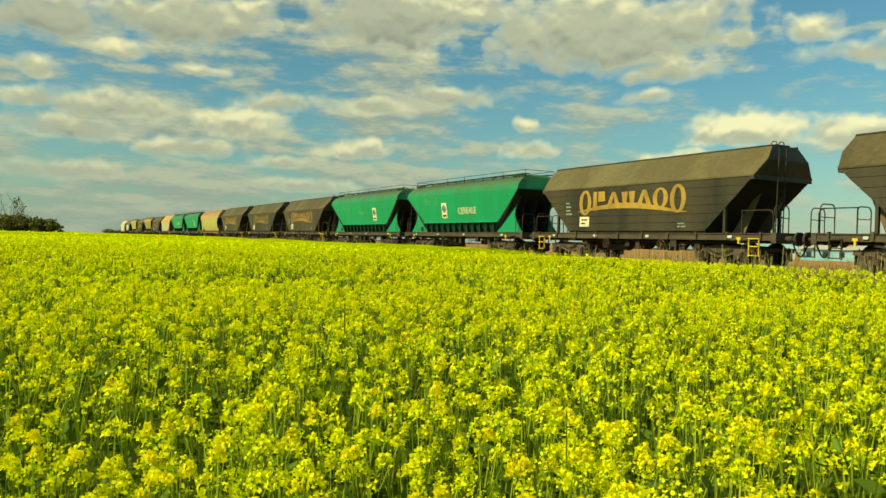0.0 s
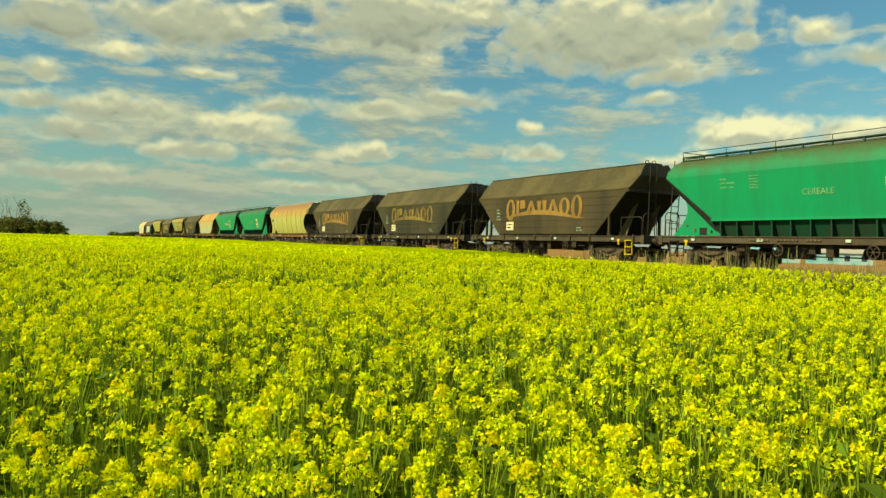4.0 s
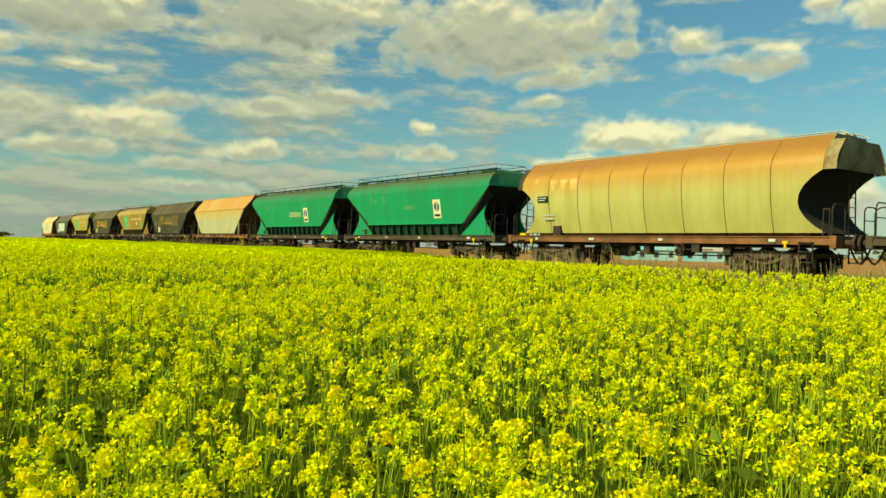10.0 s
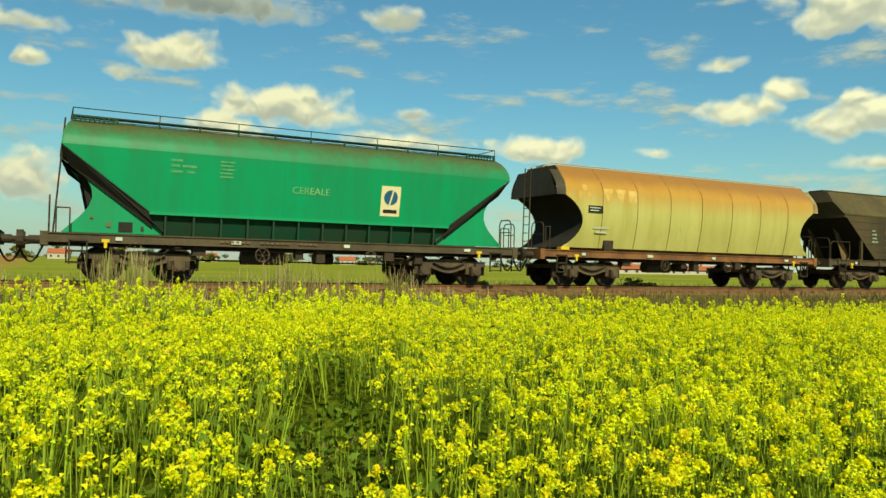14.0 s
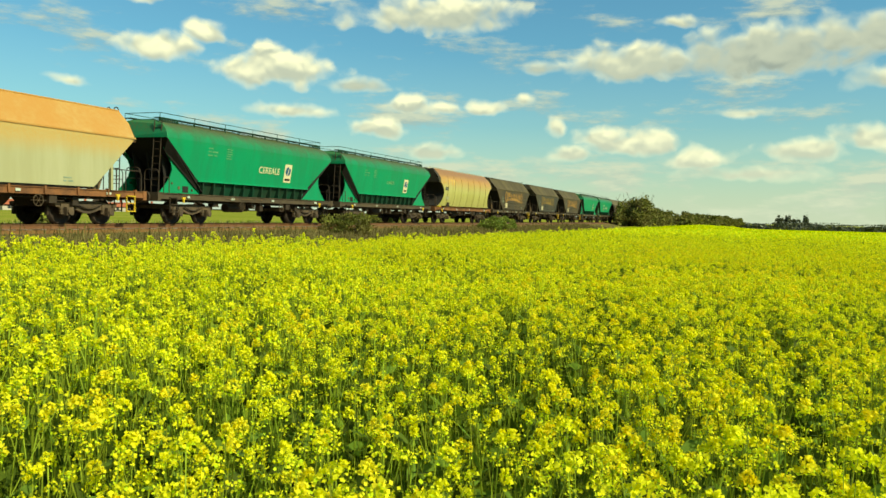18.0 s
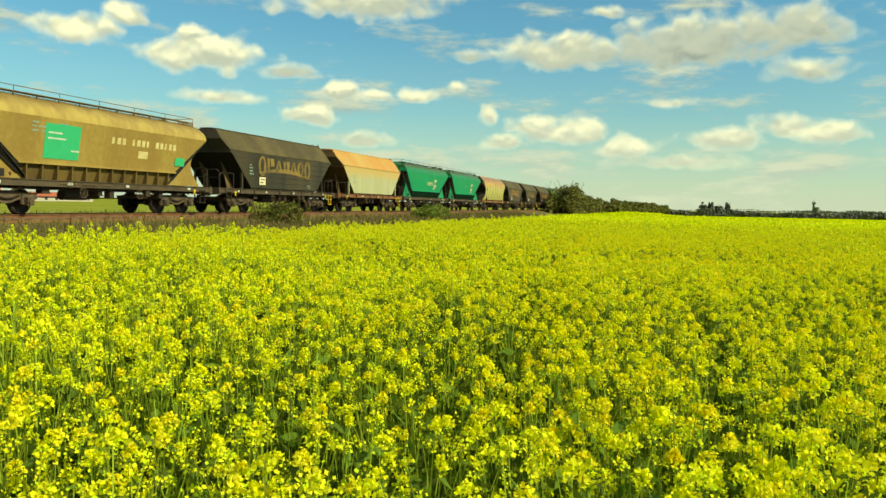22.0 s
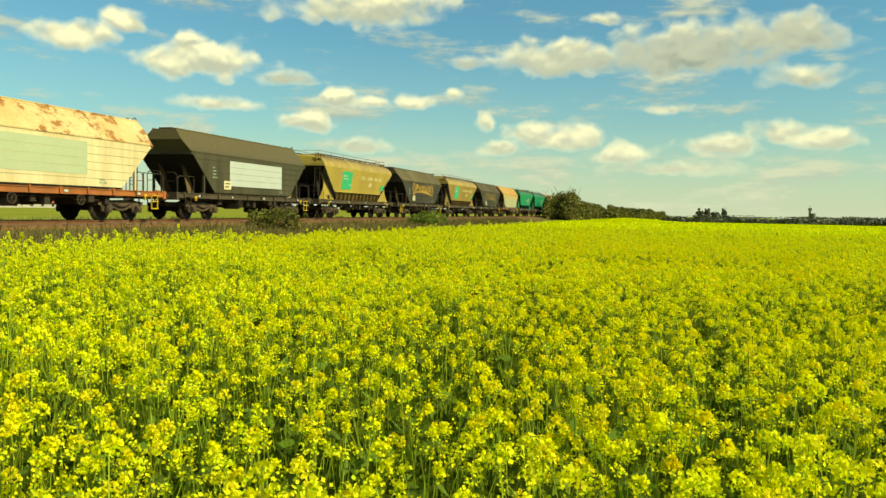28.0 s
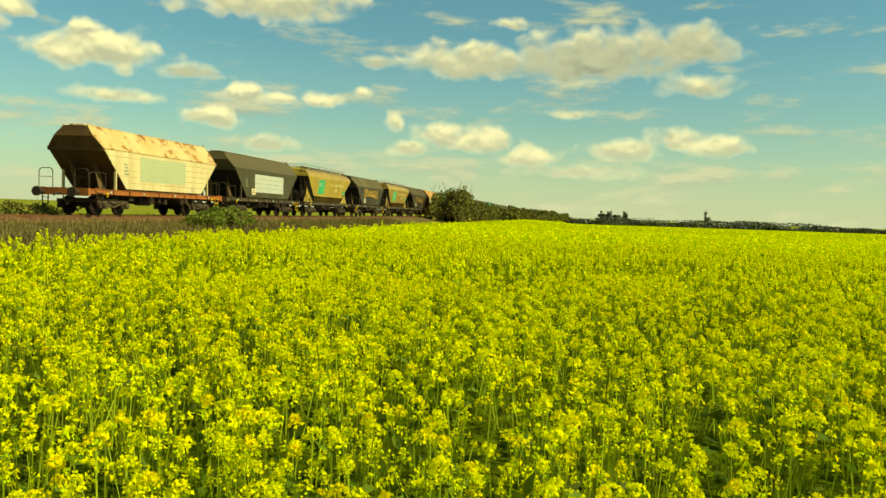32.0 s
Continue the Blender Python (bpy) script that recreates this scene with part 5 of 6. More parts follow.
ground = tagged(new("ground", grid_mesh("ground", xs, ys, lambda X, Y: land(X, Y), ground_mat())), "flat farmland with grass and bare soil", "ground", kind="structure")


def build_track():
    bed = tagged(new("ballast_bed"), "low ballast bed of brown stones", "railway track", kind="structure")
    prof = ((-2.55, 0.66), (-1.75, 0.925), (1.75, 0.925), (2.55, 0.66))
    s = Shape()
    for (ya, za), (yb, zb) in zip(prof, prof[1:]):
        n = 90
        s.loft([[(-450 + 10 * i, TRACK_Y + ya, za) for i in range(n + 1)], [(-450 + 10 * i, TRACK_Y + yb, zb) for i in range(n + 1)]], False)
    part("ballast_core", s, BALLAST, bed)
    rng = np.random.default_rng(5)
    n = 14000
    x = rng.uniform(-60, 70, n)
    y = rng.uniform(-2.7, 2.7, n)
    z = np.interp(y, [p[0] for p in prof], [p[1] for p in prof])
    size = rng.uniform(0.02, 0.045, n)
    oct_v = np.array([(1, 0, 0), (-1, 0, 0), (0, 1, 0), (0, -1, 0), (0, 0, 0.8), (0, 0, -0.5)])
    oct_f = np.array([(0, 2, 4), (2, 1, 4), (1, 3, 4), (3, 0, 4)])
    jit = rng.uniform(0.6, 1.4, (n, 6, 3))
    v = (oct_v[None] * jit * size[:, None, None] + np.stack([x, y + TRACK_Y, z], 1)[:, None]).reshape(-1, 3)
    f = (oct_f[None] + 6 * np.arange(n)[:, None, None]).reshape(-1, 3)
    st = new("ballast_stones", raw_mesh("ballast_stones", v, f, BALLAST))
    st.parent = bed
    st["kind"] = "stuff"
    sl = Shape().box(-0.13, 0.13, -1.3, 1.3, -0.2, 0.0).mesh("sleeper", SLEEPER)
    track = tagged(new("railway_track"), "rusty rails on worn sleepers", "railway track", kind="structure")
    for k in range(-90, 140):
        o = new("sleeper", sl)
        o.parent, o.location = track, (k * 0.62, TRACK_Y, 0.945)
    far = Shape()
    for k in list(range(-700, -90)) + list(range(140, 700)):
        far.box(k * 0.62 - 0.13, k * 0.62 + 0.13, TRACK_Y - 1.3, TRACK_Y + 1.3, 0.8, 0.945)
    o = part("sleeper_row", far, SLEEPER, track)
    o["kind"] = "stuff"
    for side in (-1, 1):
        y = TRACK_Y + side * 0.7525
        pr = [(-0.07, 0.945), (0.07, 0.945), (0.07, 0.96), (0.012, 0.975), (0.012, 1.05), (0.036, 1.06), (0.036, RAIL_Z), (-0.036, RAIL_Z), (-0.036, 1.06), (-0.012, 1.05), (-0.012, 0.975), (-0.07, 0.96)]
        part("rail", Shape().loft([[(X, y + a, z) for a, z in pr] for X in (-450, 450)], True, True), RAIL, track, "rusty steel rail")


build_track()

# ---- the crop ----
PATH_A, PATH_B = np.array((0.0, 0.0)), np.array((21.0, -0.5))


def path_distance(x, y):
    d = PATH_B - PATH_A
    t = np.clip(((x - PATH_A[0]) * d[0] + (y - PATH_A[1]) * d[1]) / (d @ d), 0, 1)
    return np.hypot(x - PATH_A[0] - t * d[0], y - PATH_A[1] - t * d[1])


def patchy(x, y):
    """Thin places and thick places of the crop, 0 to 1."""
    bare = 0.95 * np.exp(-((x - 0.8) ** 2 + (y - 2.0) ** 2) / 1.3)
    bare = bare + 0.38 * np.exp(-((x - 2.4) ** 2 + (y - 1.5) ** 2) / 0.9)
    # wheel tracks through the crop
    wob = 0.12 * np.sin(x * 1.9) + 0.08 * np.sin(x * 4.3)
    east = (x > 1.4) * np.exp(-((y - 0.68 - 0.095 * (x - 2.5) - wob) / 0.20) ** 2)
    west = (x < -2.6) * np.exp(-((y - 2.45 + 0.085 * (x + 3) - wob) / 0.20) ** 2)
    bare = bare + 0.62 * (east + west) * np.exp(-(x / 16.0) ** 2)
    return -bare + 0.5 + 0.25 * np.sin(0.9 * x + 1.7 * np.sin(0.53 * y)) + 0.25 * np.sin(1.13 * y + 1.3 * np.sin(0.71 * x + 2.0))


def gap(x, y):
    """A bare tongue in the crop, 1 inside it."""
    ax, ay, bx, by = 1.0, 3.0, 2.15, 5.9
    t = np.clip(((x - ax) * (bx - ax) + (y - ay) * (by - ay)) / ((bx - ax) ** 2 + (by - ay) ** 2), 0, 1)
    d = np.hypot(x - ax - t * (bx - ax), y - ay - t * (by - ay)) + 0.10 * np.sin(x * 7.0) * np.sin(y * 5.0)
    return np.clip((0.46 - d) / 0.26, 0, 1)


def scatter(rng, n, x0, x1, y0, y1, keep):
    x, y = rng.uniform(x0, x1, n), rng.uniform(y0, y1, n)
    ok = keep(x, y) & (y < edge_y(x))
    return x[ok], y[ok]


def in_view(x, y):
    """The parts of the field towards the track and along it."""
    return (y > np.where(x < 0, -0.8 + 0.06 * x, -0.8 - 0.31 * np.minimum(x, 18) - 0.42 * np.maximum(0, x - 18))) & (np.hypot(x, y) > 0.9)


def quads(rng, centre, size, tilt, tall=1.0):
    """Small leaning quads at the centres. tilt: how far their faces turn from level, 0 to 1."""
    n = len(centre)
    a = rng.uniform(0, 2 * np.pi, n)
    nz = 1 - tilt * rng.uniform(0, 1, n)
    nr = np.sqrt(np.maximum(0, 1 - nz ** 2))
    nor = np.stack([nr * np.cos(a), nr * np.sin(a), nz], 1)
    ref = rng.normal(size=(n, 3))
    u = np.cross(nor, ref)
    u /= np.linalg.norm(u, axis=1)[:, None] + 1e-9
    w = np.cross(nor, u)
    s = (size * rng.uniform(0.7, 1.3, n))[:, None]
    v = np.stack([centre - u * s, centre - w * s * tall, centre + u * s, centre + w * s * tall], 1).reshape(-1, 3)
    return v, np.arange(4 * n).reshape(-1, 4)


def chips(rng, centre, size, tilt):
    """As quads, but three-cornered."""
    n = len(centre)
    v, _ = quads(rng, centre, size * 1.25, tilt)
    v = v.reshape(n, 4, 3)[:, :3].copy()
    v[:, 1] += (v[:, 1] - centre) * 0.25
    return v.reshape(-1, 3), np.arange(3 * n).reshape(-1, 3)


def blades(rng, base, top, width):
    """Upright strips from base to top."""
    n = len(base)
    a = rng.uniform(0, 2 * np.pi, n)
    u = np.stack([np.cos(a), np.sin(a), np.zeros(n)], 1) * np.broadcast_to(width, (n,))[:, None]
    v = np.stack([base - u, base + u, top + u * 0.6, top - u * 0.6], 1).reshape(-1, 3)
    return v, np.arange(4 * n).reshape(-1, 4)


def pile(name, pieces, mats, label, category):
    """All the pieces in one mesh; three- and four-cornered faces may mix."""
    co, loops, total, ix, n = [], [], [], [], 0
    for (pv, pf), k in pieces:
        co.append(pv)
        loops.append((pf + n).ravel())
        total.append(np.full(len(pf), pf.shape[1]))
        ix.append(np.full(len(pf), k))
        n += len(pv)
    co, loops, total, ix = (np.concatenate(a) for a in (co, loops, total, ix))
    me = bpy.data.meshes.new(name)
    me.vertices.add(len(co))
    me.vertices.foreach_set("co", np.ascontiguousarray(co, dtype=np.float32).ravel())
    me.loops.add(len(loops))
    me.loops.foreach_set("vertex_index", np.ascontiguousarray(loops, dtype=np.int32))
    me.polygons.add(len(total))
    me.polygons.foreach_set("loop_start", np.ascontiguousarray(np.concatenate([[0], np.cumsum(total)[:-1]]), dtype=np.int32))
    me.polygons.foreach_set("loop_total", np.ascontiguousarray(total, dtype=np.int32))
    for mt in mats:
        me.materials.append(mt)
    me.polygons.foreach_set("material_index", np.ascontiguousarray(ix, dtype=np.int32))
    me.update(calc_edges=True)
    me.validate()
    return tagged(new(name, me), label, category, kind="stuff")


def build_crop():
    rng = np.random.default_rng(11)
    mats = [PETAL, BUD, STALK, LEAF, PETAL_GOLD]
    # (nearest, farthest, plants to the square metre, flowers to a head, size of a flower, spread of a head)
    rings = ((0.0, 2.7, 66, 72, 0.0062, 0.030), (2.7, 10, 54, 32, 0.0096, 0.033), (10, 28, 21, 14, 0.0185, 0.038), (28, 75, 6.8, 7, 0.050, 0.10), (75, 220, 0.45, 4, 0.12, 0.34))
    behind = (0.0, 30, 7, 6, 0.040, 0.075)
    for near, far, dens, count, size, spread in rings + (behind,):
        back = (near, far) == behind[:2]
        x0, x1, y0, y1 = -far, far + 22, -far * 0.75 - 3, 6 if back else 19
        n = int(dens * (x1 - x0) * (y1 - y0))
        keep = lambda x, y: (path_distance(x, y) >= near) & (path_distance(x, y) < far) & (~in_view(x, y) & (path_distance(x, y) > 0.9) if back else in_view(x, y)) & (rng.uniform(0, 1, len(x)) < (0.66 + 0.52 * patchy(x, y)) * (1 - 0.97 * gap(x, y)))
        x, y = scatter(rng, n, x0, x1, y0, y1, keep)
        n = len(x)
        g = land(x, y)
        thick = patchy(x, y)
        top = np.minimum(g + 1.02 + 0.16 * thick + rng.normal(0, 0.075, n), 1.36)
        lean = rng.normal(0, 0.07, (n, 2))
        base = np.stack([x, y, np.maximum(g, top - 0.75)], 1)
        head = np.stack([x + lean[:, 0], y + lean[:, 1], top], 1)
        pieces = []
        # flowers round each head, in a blunt cone
        k = rng.poisson(count, n) + 2
        who = np.repeat(np.arange(n), k)
        q = len(who)
        up = rng.uniform(0, 1, q)
        rad = spread * (1.12 - 0.75 * up ** 2) * np.sqrt(rng.uniform(0.1, 1, q)) * (rng.uniform(0.75, 1.3, n) * (0.8 + 0.4 * thick))[who]
        a = rng.uniform(0, 2 * np.pi, q)
        c = head[who] + np.stack([rad * np.cos(a), rad * np.sin(a), (up - 0.75) * spread * (1.25 if far < 13 else 2.4)], 1)
        # the share of lime pieces grows with distance
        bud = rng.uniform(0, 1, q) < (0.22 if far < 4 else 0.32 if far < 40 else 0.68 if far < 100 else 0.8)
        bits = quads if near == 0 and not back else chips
        # some heads close to the camera's way take the golden petal colour
        golden_near = ~bud & (rng.uniform(0, 1, n) < (0.42 if far < 4 else 0.13 if far < 13 else 0.0))[who]
        pieces.append((bits(rng, c[golden_near], np.full(golden_near.sum(), size), 1.0), 4))
        pieces.append((bits(rng, c[~bud & ~golden_near], np.full((~bud & ~golden_near).sum(), size), 1.0), 0))
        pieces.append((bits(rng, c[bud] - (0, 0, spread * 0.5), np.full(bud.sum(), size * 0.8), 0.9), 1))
        # stalks, side shoots with small flowers, and leaves
        if far < 40 and not back:
            wide = 0.0032 if far < 4 else 0.005 if far < 13 else 0.012
            pieces.append((blades(rng, base, head, wide), 2))
            m = 3 if far < 4 else 2 if far < 13 else 1
            ws = np.repeat(np.arange(n), m)
            a = rng.uniform(0, 2 * np.pi, len(ws))
            out = rng.uniform(0.04, 0.12, len(ws))
            tip = head[ws] + np.stack([out * np.cos(a), out * np.sin(a), -rng.uniform(0.02, 0.17, len(ws))], 1)
            foot = base[ws] + (head[ws] - base[ws]) * rng.uniform(0.2, 0.6, len(ws))[:, None]
            pieces.append((blades(rng, foot, tip, wide * 0.7), 2))
            kk = np.maximum(2, count // 4)
            wt = np.repeat(np.arange(len(ws)), kk)
            c = tip[wt] + rng.normal(0, spread * 0.36, (len(wt), 3)) * (1, 1, 0.9)
            half = rng.uniform(0, 1, len(wt)) < 0.72
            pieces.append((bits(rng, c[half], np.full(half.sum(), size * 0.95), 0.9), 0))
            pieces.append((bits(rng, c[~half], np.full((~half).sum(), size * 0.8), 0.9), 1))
            ml = 7 if far < 4 else 3 if far < 13 else 1
            wl = np.repeat(np.arange(n), ml)
            c = base[wl] + (head[wl] - base[wl]) * rng.uniform(0.0, 0.72, len(wl))[:, None] + rng.normal(0, 0.06, (len(wl), 3)) * (1, 1, 0.4)
            pieces.append((quads(rng, c, np.full(len(wl), 0.021 if far < 13 else 0.036), 0.9, 2.6), 3))
        pile("rapeseed_crop", pieces, mats, "dense flowering rapeseed with yellow heads and green stalks", "crop")


build_crop()


def gap_weeds():
    rng = np.random.default_rng(14)
    x, y = rng.uniform(0, 3.2, 16000), rng.uniform(2.2, 7.2, 16000)
    ok = (gap(x, y) > 0.05) & (rng.uniform(0, 1, 16000) < 0.75)
    x, y = x[ok], y[ok]
    n = len(x)
    h = rng.uniform(0.03, 0.62, n) * (0.35 + 0.65 * np.abs(np.sin(x * 3.1 + y * 1.7)))
    c = np.stack([x, y, land(x, y) + h], 1)
    base = np.stack([x + rng.normal(0, 0.03, n), y + rng.normal(0, 0.03, n), land(x, y)], 1)
    pile("gap_weeds", [(quads(rng, c, np.full(n, 0.021), 0.9, 2.2), 0), (blades(rng, base[::3], c[::3] + (0, 0, 0.08), 0.004), 1)], [LEAF, STALK], "low leafy weeds in a bare gap of the crop", "weeds")


gap_weeds()


def crop_floor():
    """Leafy under-storey that closes the crop below its heads, and the crop's far reach."""
    mat = bpy.data.materials.new("crop_canopy")
    mat.use_nodes = True
    tree = mat.node_tree
    add = nodes_of(tree)
    m = lambda op, a, b=0.0, c=0.0: add("ShaderNodeMath", op=op, ins={0: a, 1: b, 2: c}).outputs[0]
    at = add("ShaderNodeTexCoord").outputs["Object"]
    fine = add("ShaderNodeTexNoise", ins={"Vector": at, "Scale": 9.0, "Detail": 6.0, "Roughness": 0.7}).outputs["Fac"]
    broad = add("ShaderNodeTexNoise", ins={"Vector": at, "Scale": 0.6, "Detail": 5.0, "Roughness": 0.65}).outputs["Fac"]
    leafy = ramp(add, fine, ((0.35, (0.028, 0.045, 0.006)), (0.65, (0.12, 0.155, 0.012))))
    bloom = ramp(add, m("MULTIPLY_ADD", broad, 0.6, m("MULTIPLY", fine, 0.4)), ((0.36, (0.23, 0.29, 0.008)), (0.50, (0.34, 0.39, 0.006)), (0.62, (0.43, 0.45, 0.005))))
    xyz = add("ShaderNodeSeparateXYZ", ins={0: at})
    dist = add("ShaderNodeVectorMath", op="DISTANCE", ins={0: at, 1: (6, 0, 0)}).outputs["Value"]
    f = ramp(add, m("MULTIPLY", dist, 1 / 100), ((0.16, 0.0), (0.50, 1.0)))
    n = add("ShaderNodeMix", ins={"Factor": f})
    n.data_type = "RGBA"
    tree.links.new(leafy, n.inputs[6])
    tree.links.new(bloom, n.inputs[7])
    # earth shows where the crop leaves the ground bare
    bare = m("MULTIPLY", m("LESS_THAN", xyz.outputs[2], 0.30), m("LESS_THAN", dist, 40.0))
    earth = add("ShaderNodeMix", ins={"Factor": bare})
    earth.data_type = "RGBA"
    tree.links.new(n.outputs[2], earth.inputs[6])
    tree.links.new(ramp(add, fine, ((0.48, (0.05, 0.06, 0.015)), (0.56, (0.28, 0.18, 0.085)), (0.68, (0.46, 0.31, 0.16)))), earth.inputs[7])
    bsdf = add("ShaderNodeBsdfPrincipled", ins={"Base Color": earth.outputs[2], "Specular IOR Level": 0.0, "Roughness": 0.9})
    bp = add("ShaderNodeBump", ins={"Strength": 0.7, "Distance": 0.12, "Height": fine})
    tree.links.new(bp.outputs[0], bsdf.inputs["Normal"])
    add("ShaderNodeOutputMaterial", ins={0: bsdf.outputs[0]})
    xs = spread_axis(4400, 26, 0.4, 1.15)
    xs = xs[xs < 860]
    vs = np.concatenate([np.linspace(0, 1, 101) * 40, 40 + np.cumsum(2.0 * 1.25 ** np.arange(24))])
    X, V = np.meshgrid(xs, vs)
    Y = edge_y(X) - 0.25 - V
    d = np.hypot(X - 6, Y)
    rng = np.random.default_rng(3)
    Z = land(X, Y) + np.interp(d, (3, 12, 40, 90), (0.42, 0.62, 0.98, 1.10)) + rng.normal(0, 0.05, X.shape) * (d < 150)
    Z = np.where(gap(X, Y) > 0, land(X, Y) + 0.03 + (Z - land(X, Y)) * (1 - gap(X, Y)), Z)
    Z[0] = land(X[0], Y[0]) - 0.05
    v = np.stack([X.ravel(), Y.ravel(), Z.ravel()], 1)
    nx = len(xs)
    i = np.arange((len(vs) - 1) * (nx - 1))
    a = (i // (nx - 1)) * nx + i % (nx - 1)
    f = np.stack([a, a + nx, a + nx + 1, a + 1], 1)
    tagged(new("rapeseed_undergrowth", raw_mesh("rapeseed_undergrowth", v, f, mat, True)), "leafy green undergrowth of the rapeseed field", "crop", kind="stuff")


crop_floor()


# ---- verge grass ----
def build_verge():
    rng = np.random.default_rng(21)
    pieces = []
    n = 72000
    x = rng.uniform(-75, 110, n)
    e = edge_y(x)
    y = e - 0.4 + (TRACK_Y - 2.3 - e + 0.4) * rng.uniform(0, 1, n)
    g = land(x, y)
    dry = rng.uniform(0, 1, n) < np.clip(0.42 - 0.004 * x, 0.2, 0.75)
    h = rng.uniform(0.12, 0.34, n) * np.where(dry, 1.25, 1.0)
    base = np.stack([x, y, g - 0.02], 1)
    top = base + np.stack([rng.normal(0, 0.08, n), rng.normal(0, 0.08, n), h], 1)
    for k, sel in ((2, ~dry), (1, dry & (x < 12)), (2, dry & (x >= 12))):
        pieces.append((blades(rng, base[sel], top[sel], 0.016), k))
    # tall dead stems by the ballast
    n = 15000
    x = rng.uniform(-85, 9, n)
    x += 0.5 * np.sin(x * 1.7) + 0.3 * np.sin(x * 4.1)
    y = TRACK_Y - rng.uniform(1.7, 4.2, n)
    g = land(x, y)
    base = np.stack([x, y, g - 0.02], 1)
    top = base + np.stack([rng.normal(0, 0.1, n), rng.normal(0, 0.1, n), rng.uniform(0.35, 1.45, n) * (0.40 + 0.6 * patchy(x * 2, y))], 1)
    pick = rng.uniform(0, 1, n) < 0.3
    pieces.append((blades(rng, base[pick], top[pick] - (0, 0, 0.15), 0.012), 0))
    pieces.append((blades(rng, base[~pick], top[~pick], 0.0065), 1))
    # meadow beyond the line
    n = 26000
    x = rng.uniform(-60, 100, n)
    y = TRACK_Y + 2.6 + rng.uniform(0, 1, n) ** 1.6 * 45
    base = np.stack([x, y, land(x, y) - 0.02], 1)
    top = base + np.stack([rng.normal(0, 0.08, n), rng.normal(0, 0.08, n), rng.uniform(0.15, 0.5, n)], 1)
    dry = rng.uniform(0, 1, n) < 0.3
    pieces.append((blades(rng, base[~dry], top[~dry], 0.03), 0))
    pieces.append((blades(rng, base[dry], top[dry], 0.03), 1))
    pile("verge_grass", pieces, [GRASS, STRAW, WEEDS], "rough green and straw-dry grass beside the track", "grass")


build_verge()


# ---- bushes, hedge, trees ----
def bush(name, label, x, y, w, d, h, leaves, size, mat=HEDGE, seed=1, trunks=4, z=None):
    rng = np.random.default_rng(seed)
    thing = tagged(new(name), label, "bush" if "bush" in name else "tree" if "tree" in name else "hedge")
    thing.location = (x, y, float(land(x, y)) - 0.03 if z is None else z)
    s = Shape()
    tips = []
    for k in range(trunks):
        bx, by = rng.uniform(-w / 2, w / 2) * 0.6, rng.uniform(-d / 2, d / 2) * 0.5
        p = Vector((bx, by, 0))
        for j in range(4):
            q = p + Vector((rng.normal(0, 0.10) * h, rng.normal(0, 0.08) * h, h * rng.uniform(0.18, 0.27)))
            s.tube(p, q, max(0.008, 0.022 * h * (1 - j * 0.23) / 2), 5)
            for b in range(2):
                t = q + Vector((rng.normal(0, 0.2) * h * 0.6, rng.normal(0, 0.15) * h * 0.6, rng.uniform(0.05, 0.25) * h))
                s.tube(q, t, 0.006 * h / 2 + 0.003, 4)
                tips.append(t)
            p = q
    stems = part("trunk", s, TWIG, thing)
    stems["kind"] = "stuff"
    # clumps of leaves in an uneven heap
    m = max(6, int(leaves / 60))
    cx = rng.uniform(-0.5, 0.5, m)
    cy = rng.uniform(-0.5, 0.5, m)
    cz = rng.uniform(0.12, 1.0, m) * (1 - 1.5 * cx ** 2) * rng.uniform(0.75, 1.08, m)
    who = rng.integers(0, m, leaves)
    r = rng.normal(0, 1, (leaves, 3))
    r /= np.linalg.norm(r, axis=1)[:, None]
    r *= (rng.uniform(0, 1, leaves) ** 0.4)[:, None] * np.array((min(w, 2.4 * h) * 0.17, d * 0.2, h * 0.15))
    c = np.stack([cx[who] * w, cy[who] * d, cz[who] * h], 1) + r
    c[:, 2] = np.maximum(0.03, c[:, 2])
    v, f = quads(rng, c, np.full(leaves, size), 1.0, 1.5)
    o = new("crown", raw_mesh("crown", v, f, mat))
    o.parent = thing
    return thing


bush("bush", "dark green bush on the verge by the track", 36.4, 19.2, 3.0, 1.8, 1.15, 2600, 0.045, seed=4)
bush("bush", "low green bush beyond the rails", 24.0, 27.0, 3.4, 2.0, 1.0, 1800, 0.05, seed=5)
bush("bush", "low green bush beyond the rails", 16.5, 28.0, 2.2, 1.6, 0.9, 1200, 0.05, seed=6)
bush("bush", "low green bush beyond the rails", 58.0, 27.5, 6.0, 2.4, 1.5, 2600, 0.055, seed=8)
bush("bush", "straw-green bush on the verge", 62.0, 18.8, 5.0, 2.0, 1.3, 2600, 0.06, GRASS, seed=7)
for k, (x, y, w, h) in enumerate(((141, 17.2, 9, 5.2), (150, 17.0, 12, 4.7), (161, 17.2, 13, 3.9), (174, 16.8, 14, 3.7), (189, 17.0, 16, 3.4), (206, 17.0, 18, 3.3))):
    bush("hedge_bush", "tall hedge of green shrubs beside the line", x, y, w, 4.5, h + 1.0, 4400, 0.15, HEDGE, 30 + k, 9, z=-0.3)
for k in range(12):
    x = 228 + k * 26
    bush("hedge_bush", "distant dark hedge along the line", x, 15 - k * 1.5, 28, 7, 3.9 + 0.9 * math.sin(k * 2.1), 2200, 0.32, HEDGE, 60 + k, 5, z=-0.3)
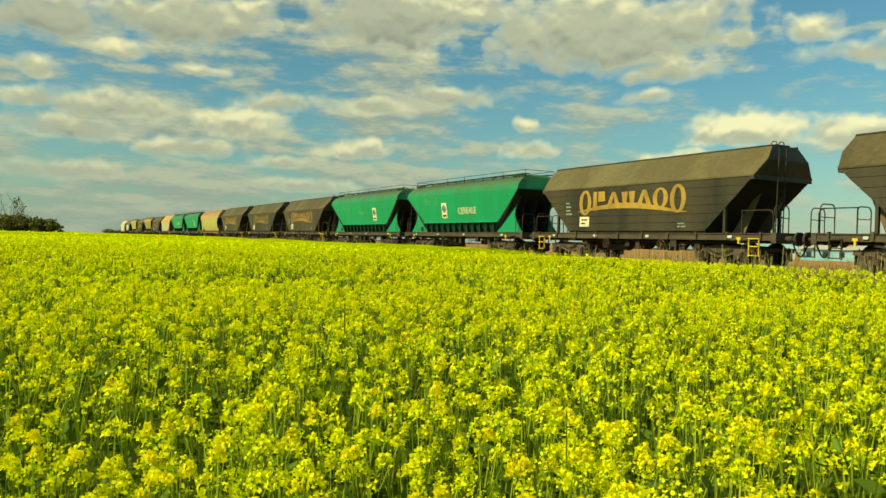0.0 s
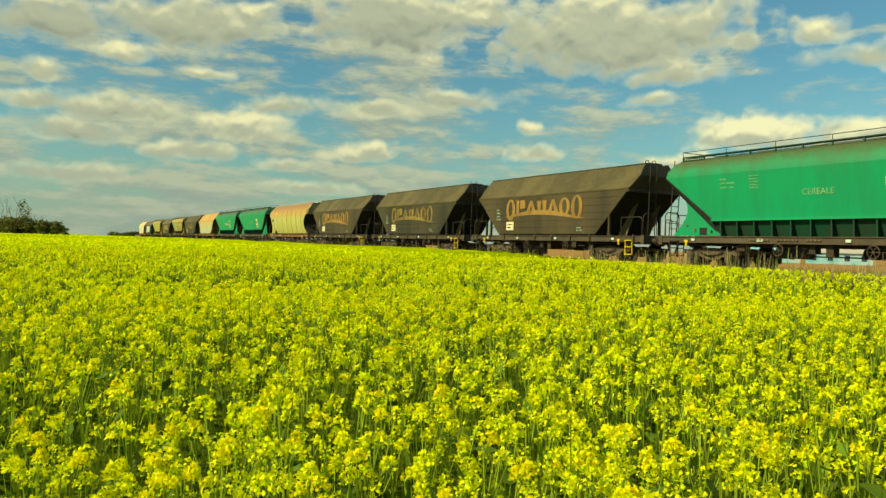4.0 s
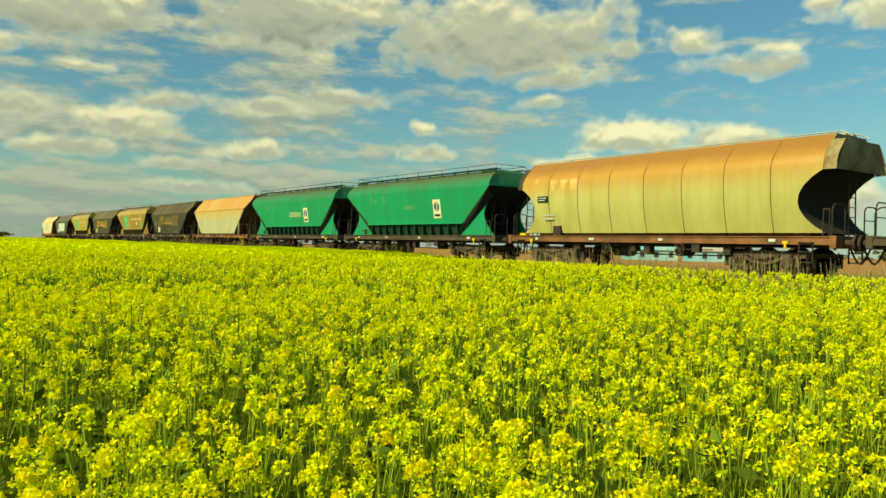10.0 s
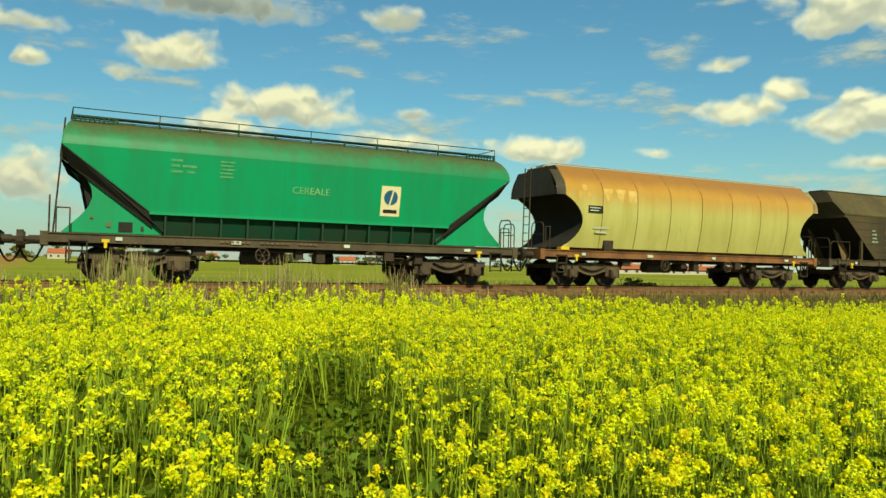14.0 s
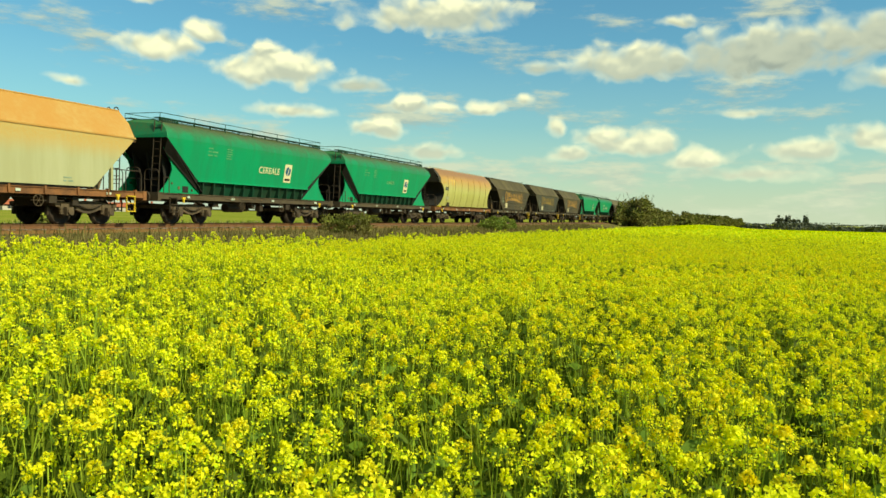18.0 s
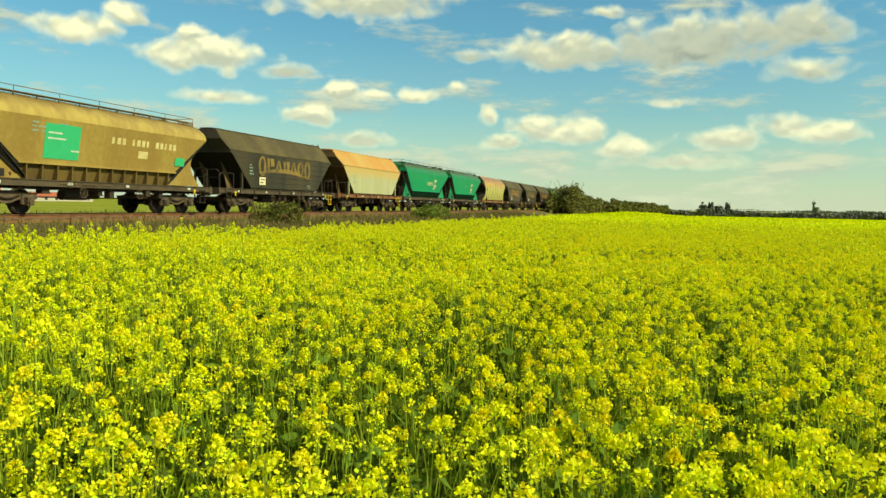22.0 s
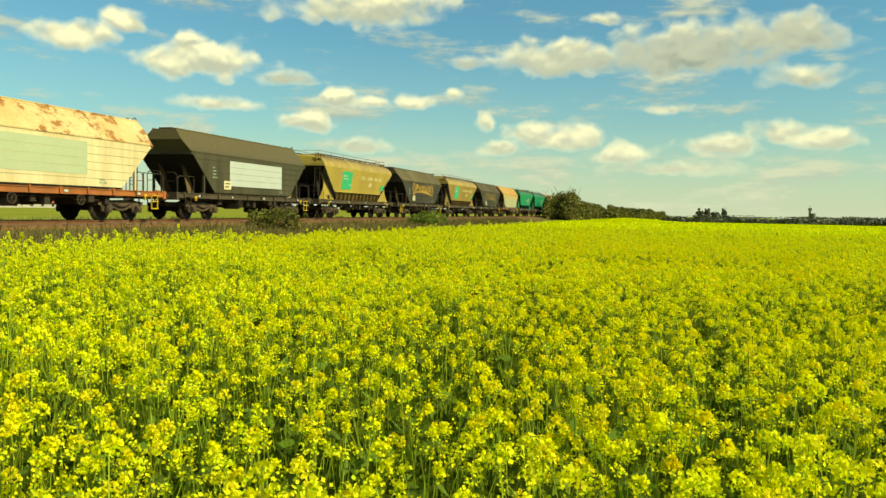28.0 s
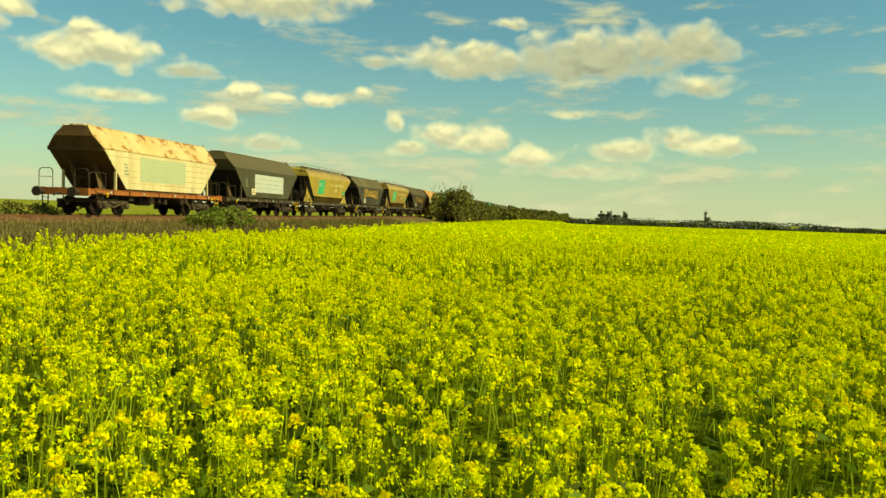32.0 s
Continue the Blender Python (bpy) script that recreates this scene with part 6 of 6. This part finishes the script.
for k, (x, y, w, h) in enumerate(((-330, -16, 14, 7.5), (-322, -6, 14, 8.2), (-318, 1, 9, 6.0), (-340, -28, 16, 6.5))):
    bush("hedge_bush", "far dark clump of trees on the horizon", x, y, 8, w, h, 3600, 0.34, HEDGE, 90 + k, 6, z=-0.3)
bush("bare_tree", "tall half-bare tree beside the far clump", -322, -11.5, 9, 9, 13.5, 420, 0.22, HEDGE, 99, 7, z=-0.3)
bush("hedge_bush", "small far bush on the horizon", -420, 34, 6, 15, 4.6, 1600, 0.34, HEDGE, 97, 4, z=-0.3)
# distance haze put into the colour of far trees and silo
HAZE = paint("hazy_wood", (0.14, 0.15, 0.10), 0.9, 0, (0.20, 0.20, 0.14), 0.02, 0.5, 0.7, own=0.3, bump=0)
TREES_FAR = ((1150, -58, 9, 9, 9), (1152, -68, 7, 8, 11), (1155, -80, 10, 9, 8), (1158, -92, 6, 8, 12), (1230, -250, 90, 16, 3), (1300, -330, 120, 18, 3), (1250, 60, 200, 24, 5), (1200, -150, 160, 24, 2))
for k, (x, y, w, d, h) in enumerate(TREES_FAR):
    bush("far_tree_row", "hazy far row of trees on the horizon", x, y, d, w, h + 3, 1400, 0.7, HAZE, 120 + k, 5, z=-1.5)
# belt of woodland that closes the field
for k in range(26):
    y = 30 - k * 27
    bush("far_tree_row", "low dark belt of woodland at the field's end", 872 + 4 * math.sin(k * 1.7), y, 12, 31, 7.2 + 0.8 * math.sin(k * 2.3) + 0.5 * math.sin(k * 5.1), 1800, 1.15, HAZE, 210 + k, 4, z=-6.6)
tower = tagged(new("grain_silo_tower"), "far pale grain silo tower on the horizon", "silo")
tower.location = (1130, -203, -1)
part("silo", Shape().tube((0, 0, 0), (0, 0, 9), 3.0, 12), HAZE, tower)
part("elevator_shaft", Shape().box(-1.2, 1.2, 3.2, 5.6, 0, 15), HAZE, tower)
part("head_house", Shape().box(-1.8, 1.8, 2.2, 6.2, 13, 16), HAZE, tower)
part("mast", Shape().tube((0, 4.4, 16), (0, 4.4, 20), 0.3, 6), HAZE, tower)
BRICK = paint("pale_render", (0.48, 0.42, 0.33), 0.8, 0, (0.38, 0.32, 0.24), 0.3, 4, 0.6)
TEAL = paint("teal_cladding", (0.14, 0.42, 0.42), 0.6, 0, (0.45, 0.55, 0.52), 0.25, 3, 0.8)
SHED_WHITE = paint("white_render", (0.44, 0.43, 0.37), 0.8, 0, (0.30, 0.29, 0.25), 0.5, 6, 0.6)
TILES = paint("red_tiles", (0.42, 0.12, 0.05), 0.8, 0, (0.30, 0.10, 0.05), 0.4, 5, 0.6)
GLASS_DARK = paint("dark_window", (0.03, 0.04, 0.05), 0.15, 0, (0.05, 0.06, 0.07), 2, 10, 0.5)


def house(name, label, x, y, w, d, h, roof_h, wall_mat, roof_mat, windows, turn=0.0):
    thing = tagged(new(name), label, "house")
    thing.matrix_basis = pose(x, y, -0.2, 0, 0, turn)
    walls = part("wall", Shape().box(-w / 2, w / 2, -d / 2, d / 2, 0, h), wall_mat, thing)
    e = 0.4
    rf = Shape().loft([[(X, -d / 2 - e, h - 0.1), (X, 0, h + roof_h), (X, d / 2 + e, h - 0.1)] for X in (-w / 2 - e, w / 2 + e)], True, True)
    part("roof", rf, roof_mat, thing)
    for k in range(windows):
        wx = -w / 2 + (k + 0.5) * w / windows
        o = part("window", Shape().box(wx - 0.5, wx + 0.5, -d / 2 - 0.03, -d / 2 + 0.05, h * 0.35, h * 0.35 + 1.2), GLASS_DARK, walls)
    part("chimney", Shape().box(w * 0.2, w * 0.2 + 0.6, -0.3, 0.3, h + roof_h * 0.5, h + roof_h + 0.8), TILES, thing)
    return thing


for k, bearing in enumerate((-39.5, -35.2, -17.2, -13.0, -8.2)):
    pale = k > 2
    house("shed", "white rendered low farm shed" if pale else "teal and white clad low farm shed", 185 * math.sin(radians(bearing)), 185 * math.cos(radians(bearing)), 12.6, 8, 3.2 if pale else 2.7, 0.8, SHED_WHITE if pale else TEAL, BRICK if k % 2 else TEAL, 4, -bearing)
for k, (x, y, w, h, t) in enumerate(((-118, 300, 11, 3.4, 8), (-96, 318, 12, 3.6, -6), (-74, 296, 10, 3.2, 4), (-48, 310, 12, 3.4, 10), (-22, 290, 11, 3.5, -8), (6, 312, 12, 3.3, 5), (34, 300, 10, 3.4, -4), (66, 322, 13, 3.5, 6), (98, 306, 11, 3.3, -10))):
    house("house", "small rendered village house with a red tiled roof", x * 1.5 + 40, y * 1.65, w, 9, h, 2.6, BRICK, TILES, 3, t)
for k in range(22):
    bush("far_tree_row", "low dark row of trees behind the village", -330 + k * 42, 590 + 12 * math.sin(k * 1.9), 46, 14, 8.0 + 2.2 * math.sin(k * 2.7), 420, 0.85, HAZE, 300 + k, 3, z=-0.3)
for k in range(4):
    house("long_barn", "long low barn with a red tiled roof", 168 + k * 21, 196 + k * 5, 19, 9, 1.9, 1.5, BRICK, TILES, 5, -14.0)
for k, (x, y) in enumerate(((-60, 400), (-12, 430), (32, 395), (82, 440), (-110, 405), (124, 428), (180, 450), (240, 440), (-190, 420), (-250, 440))):
    bush("garden_tree", "round green tree near the village", x, y, 8, 8, 5.0 + (k % 3), 900, 0.42, HEDGE, 160 + k, 4, z=-0.2)


# ---- the train's run ----
RUN = ((0, 0.0), (3, 28.12), (6, 56.24), (9, 84.44), (11, 103.42), (13, 123.11), (15, 142.86), (17, 162.0), (20, 190.28), (23, 218.37), (26, 246.77), (29, 275.29), (32, 303.3))


def motions():
    for thing, x in TRAIN:
        walk(thing, [(t, pose(x + s, TRACK_Y, RAIL_Z)) for t, s in RUN])
    # wheels roll with the way gone
    for thing, x in TRAIN:
        for w in thing.children:
            if w.name.startswith("wheelset"):
                at = w.location.copy()
                rows = []
                for k in range(481):
                    t = k / 15
                    gone = float(np.interp(t, [r[0] for r in RUN], [r[1] for r in RUN]))
                    rows.append((t, pose(at.x, at.y, at.z, 0, 0, 0) @ Matrix.Rotation(gone / WHEEL_R, 4, "Y")))
                walk(w, rows)


motions()
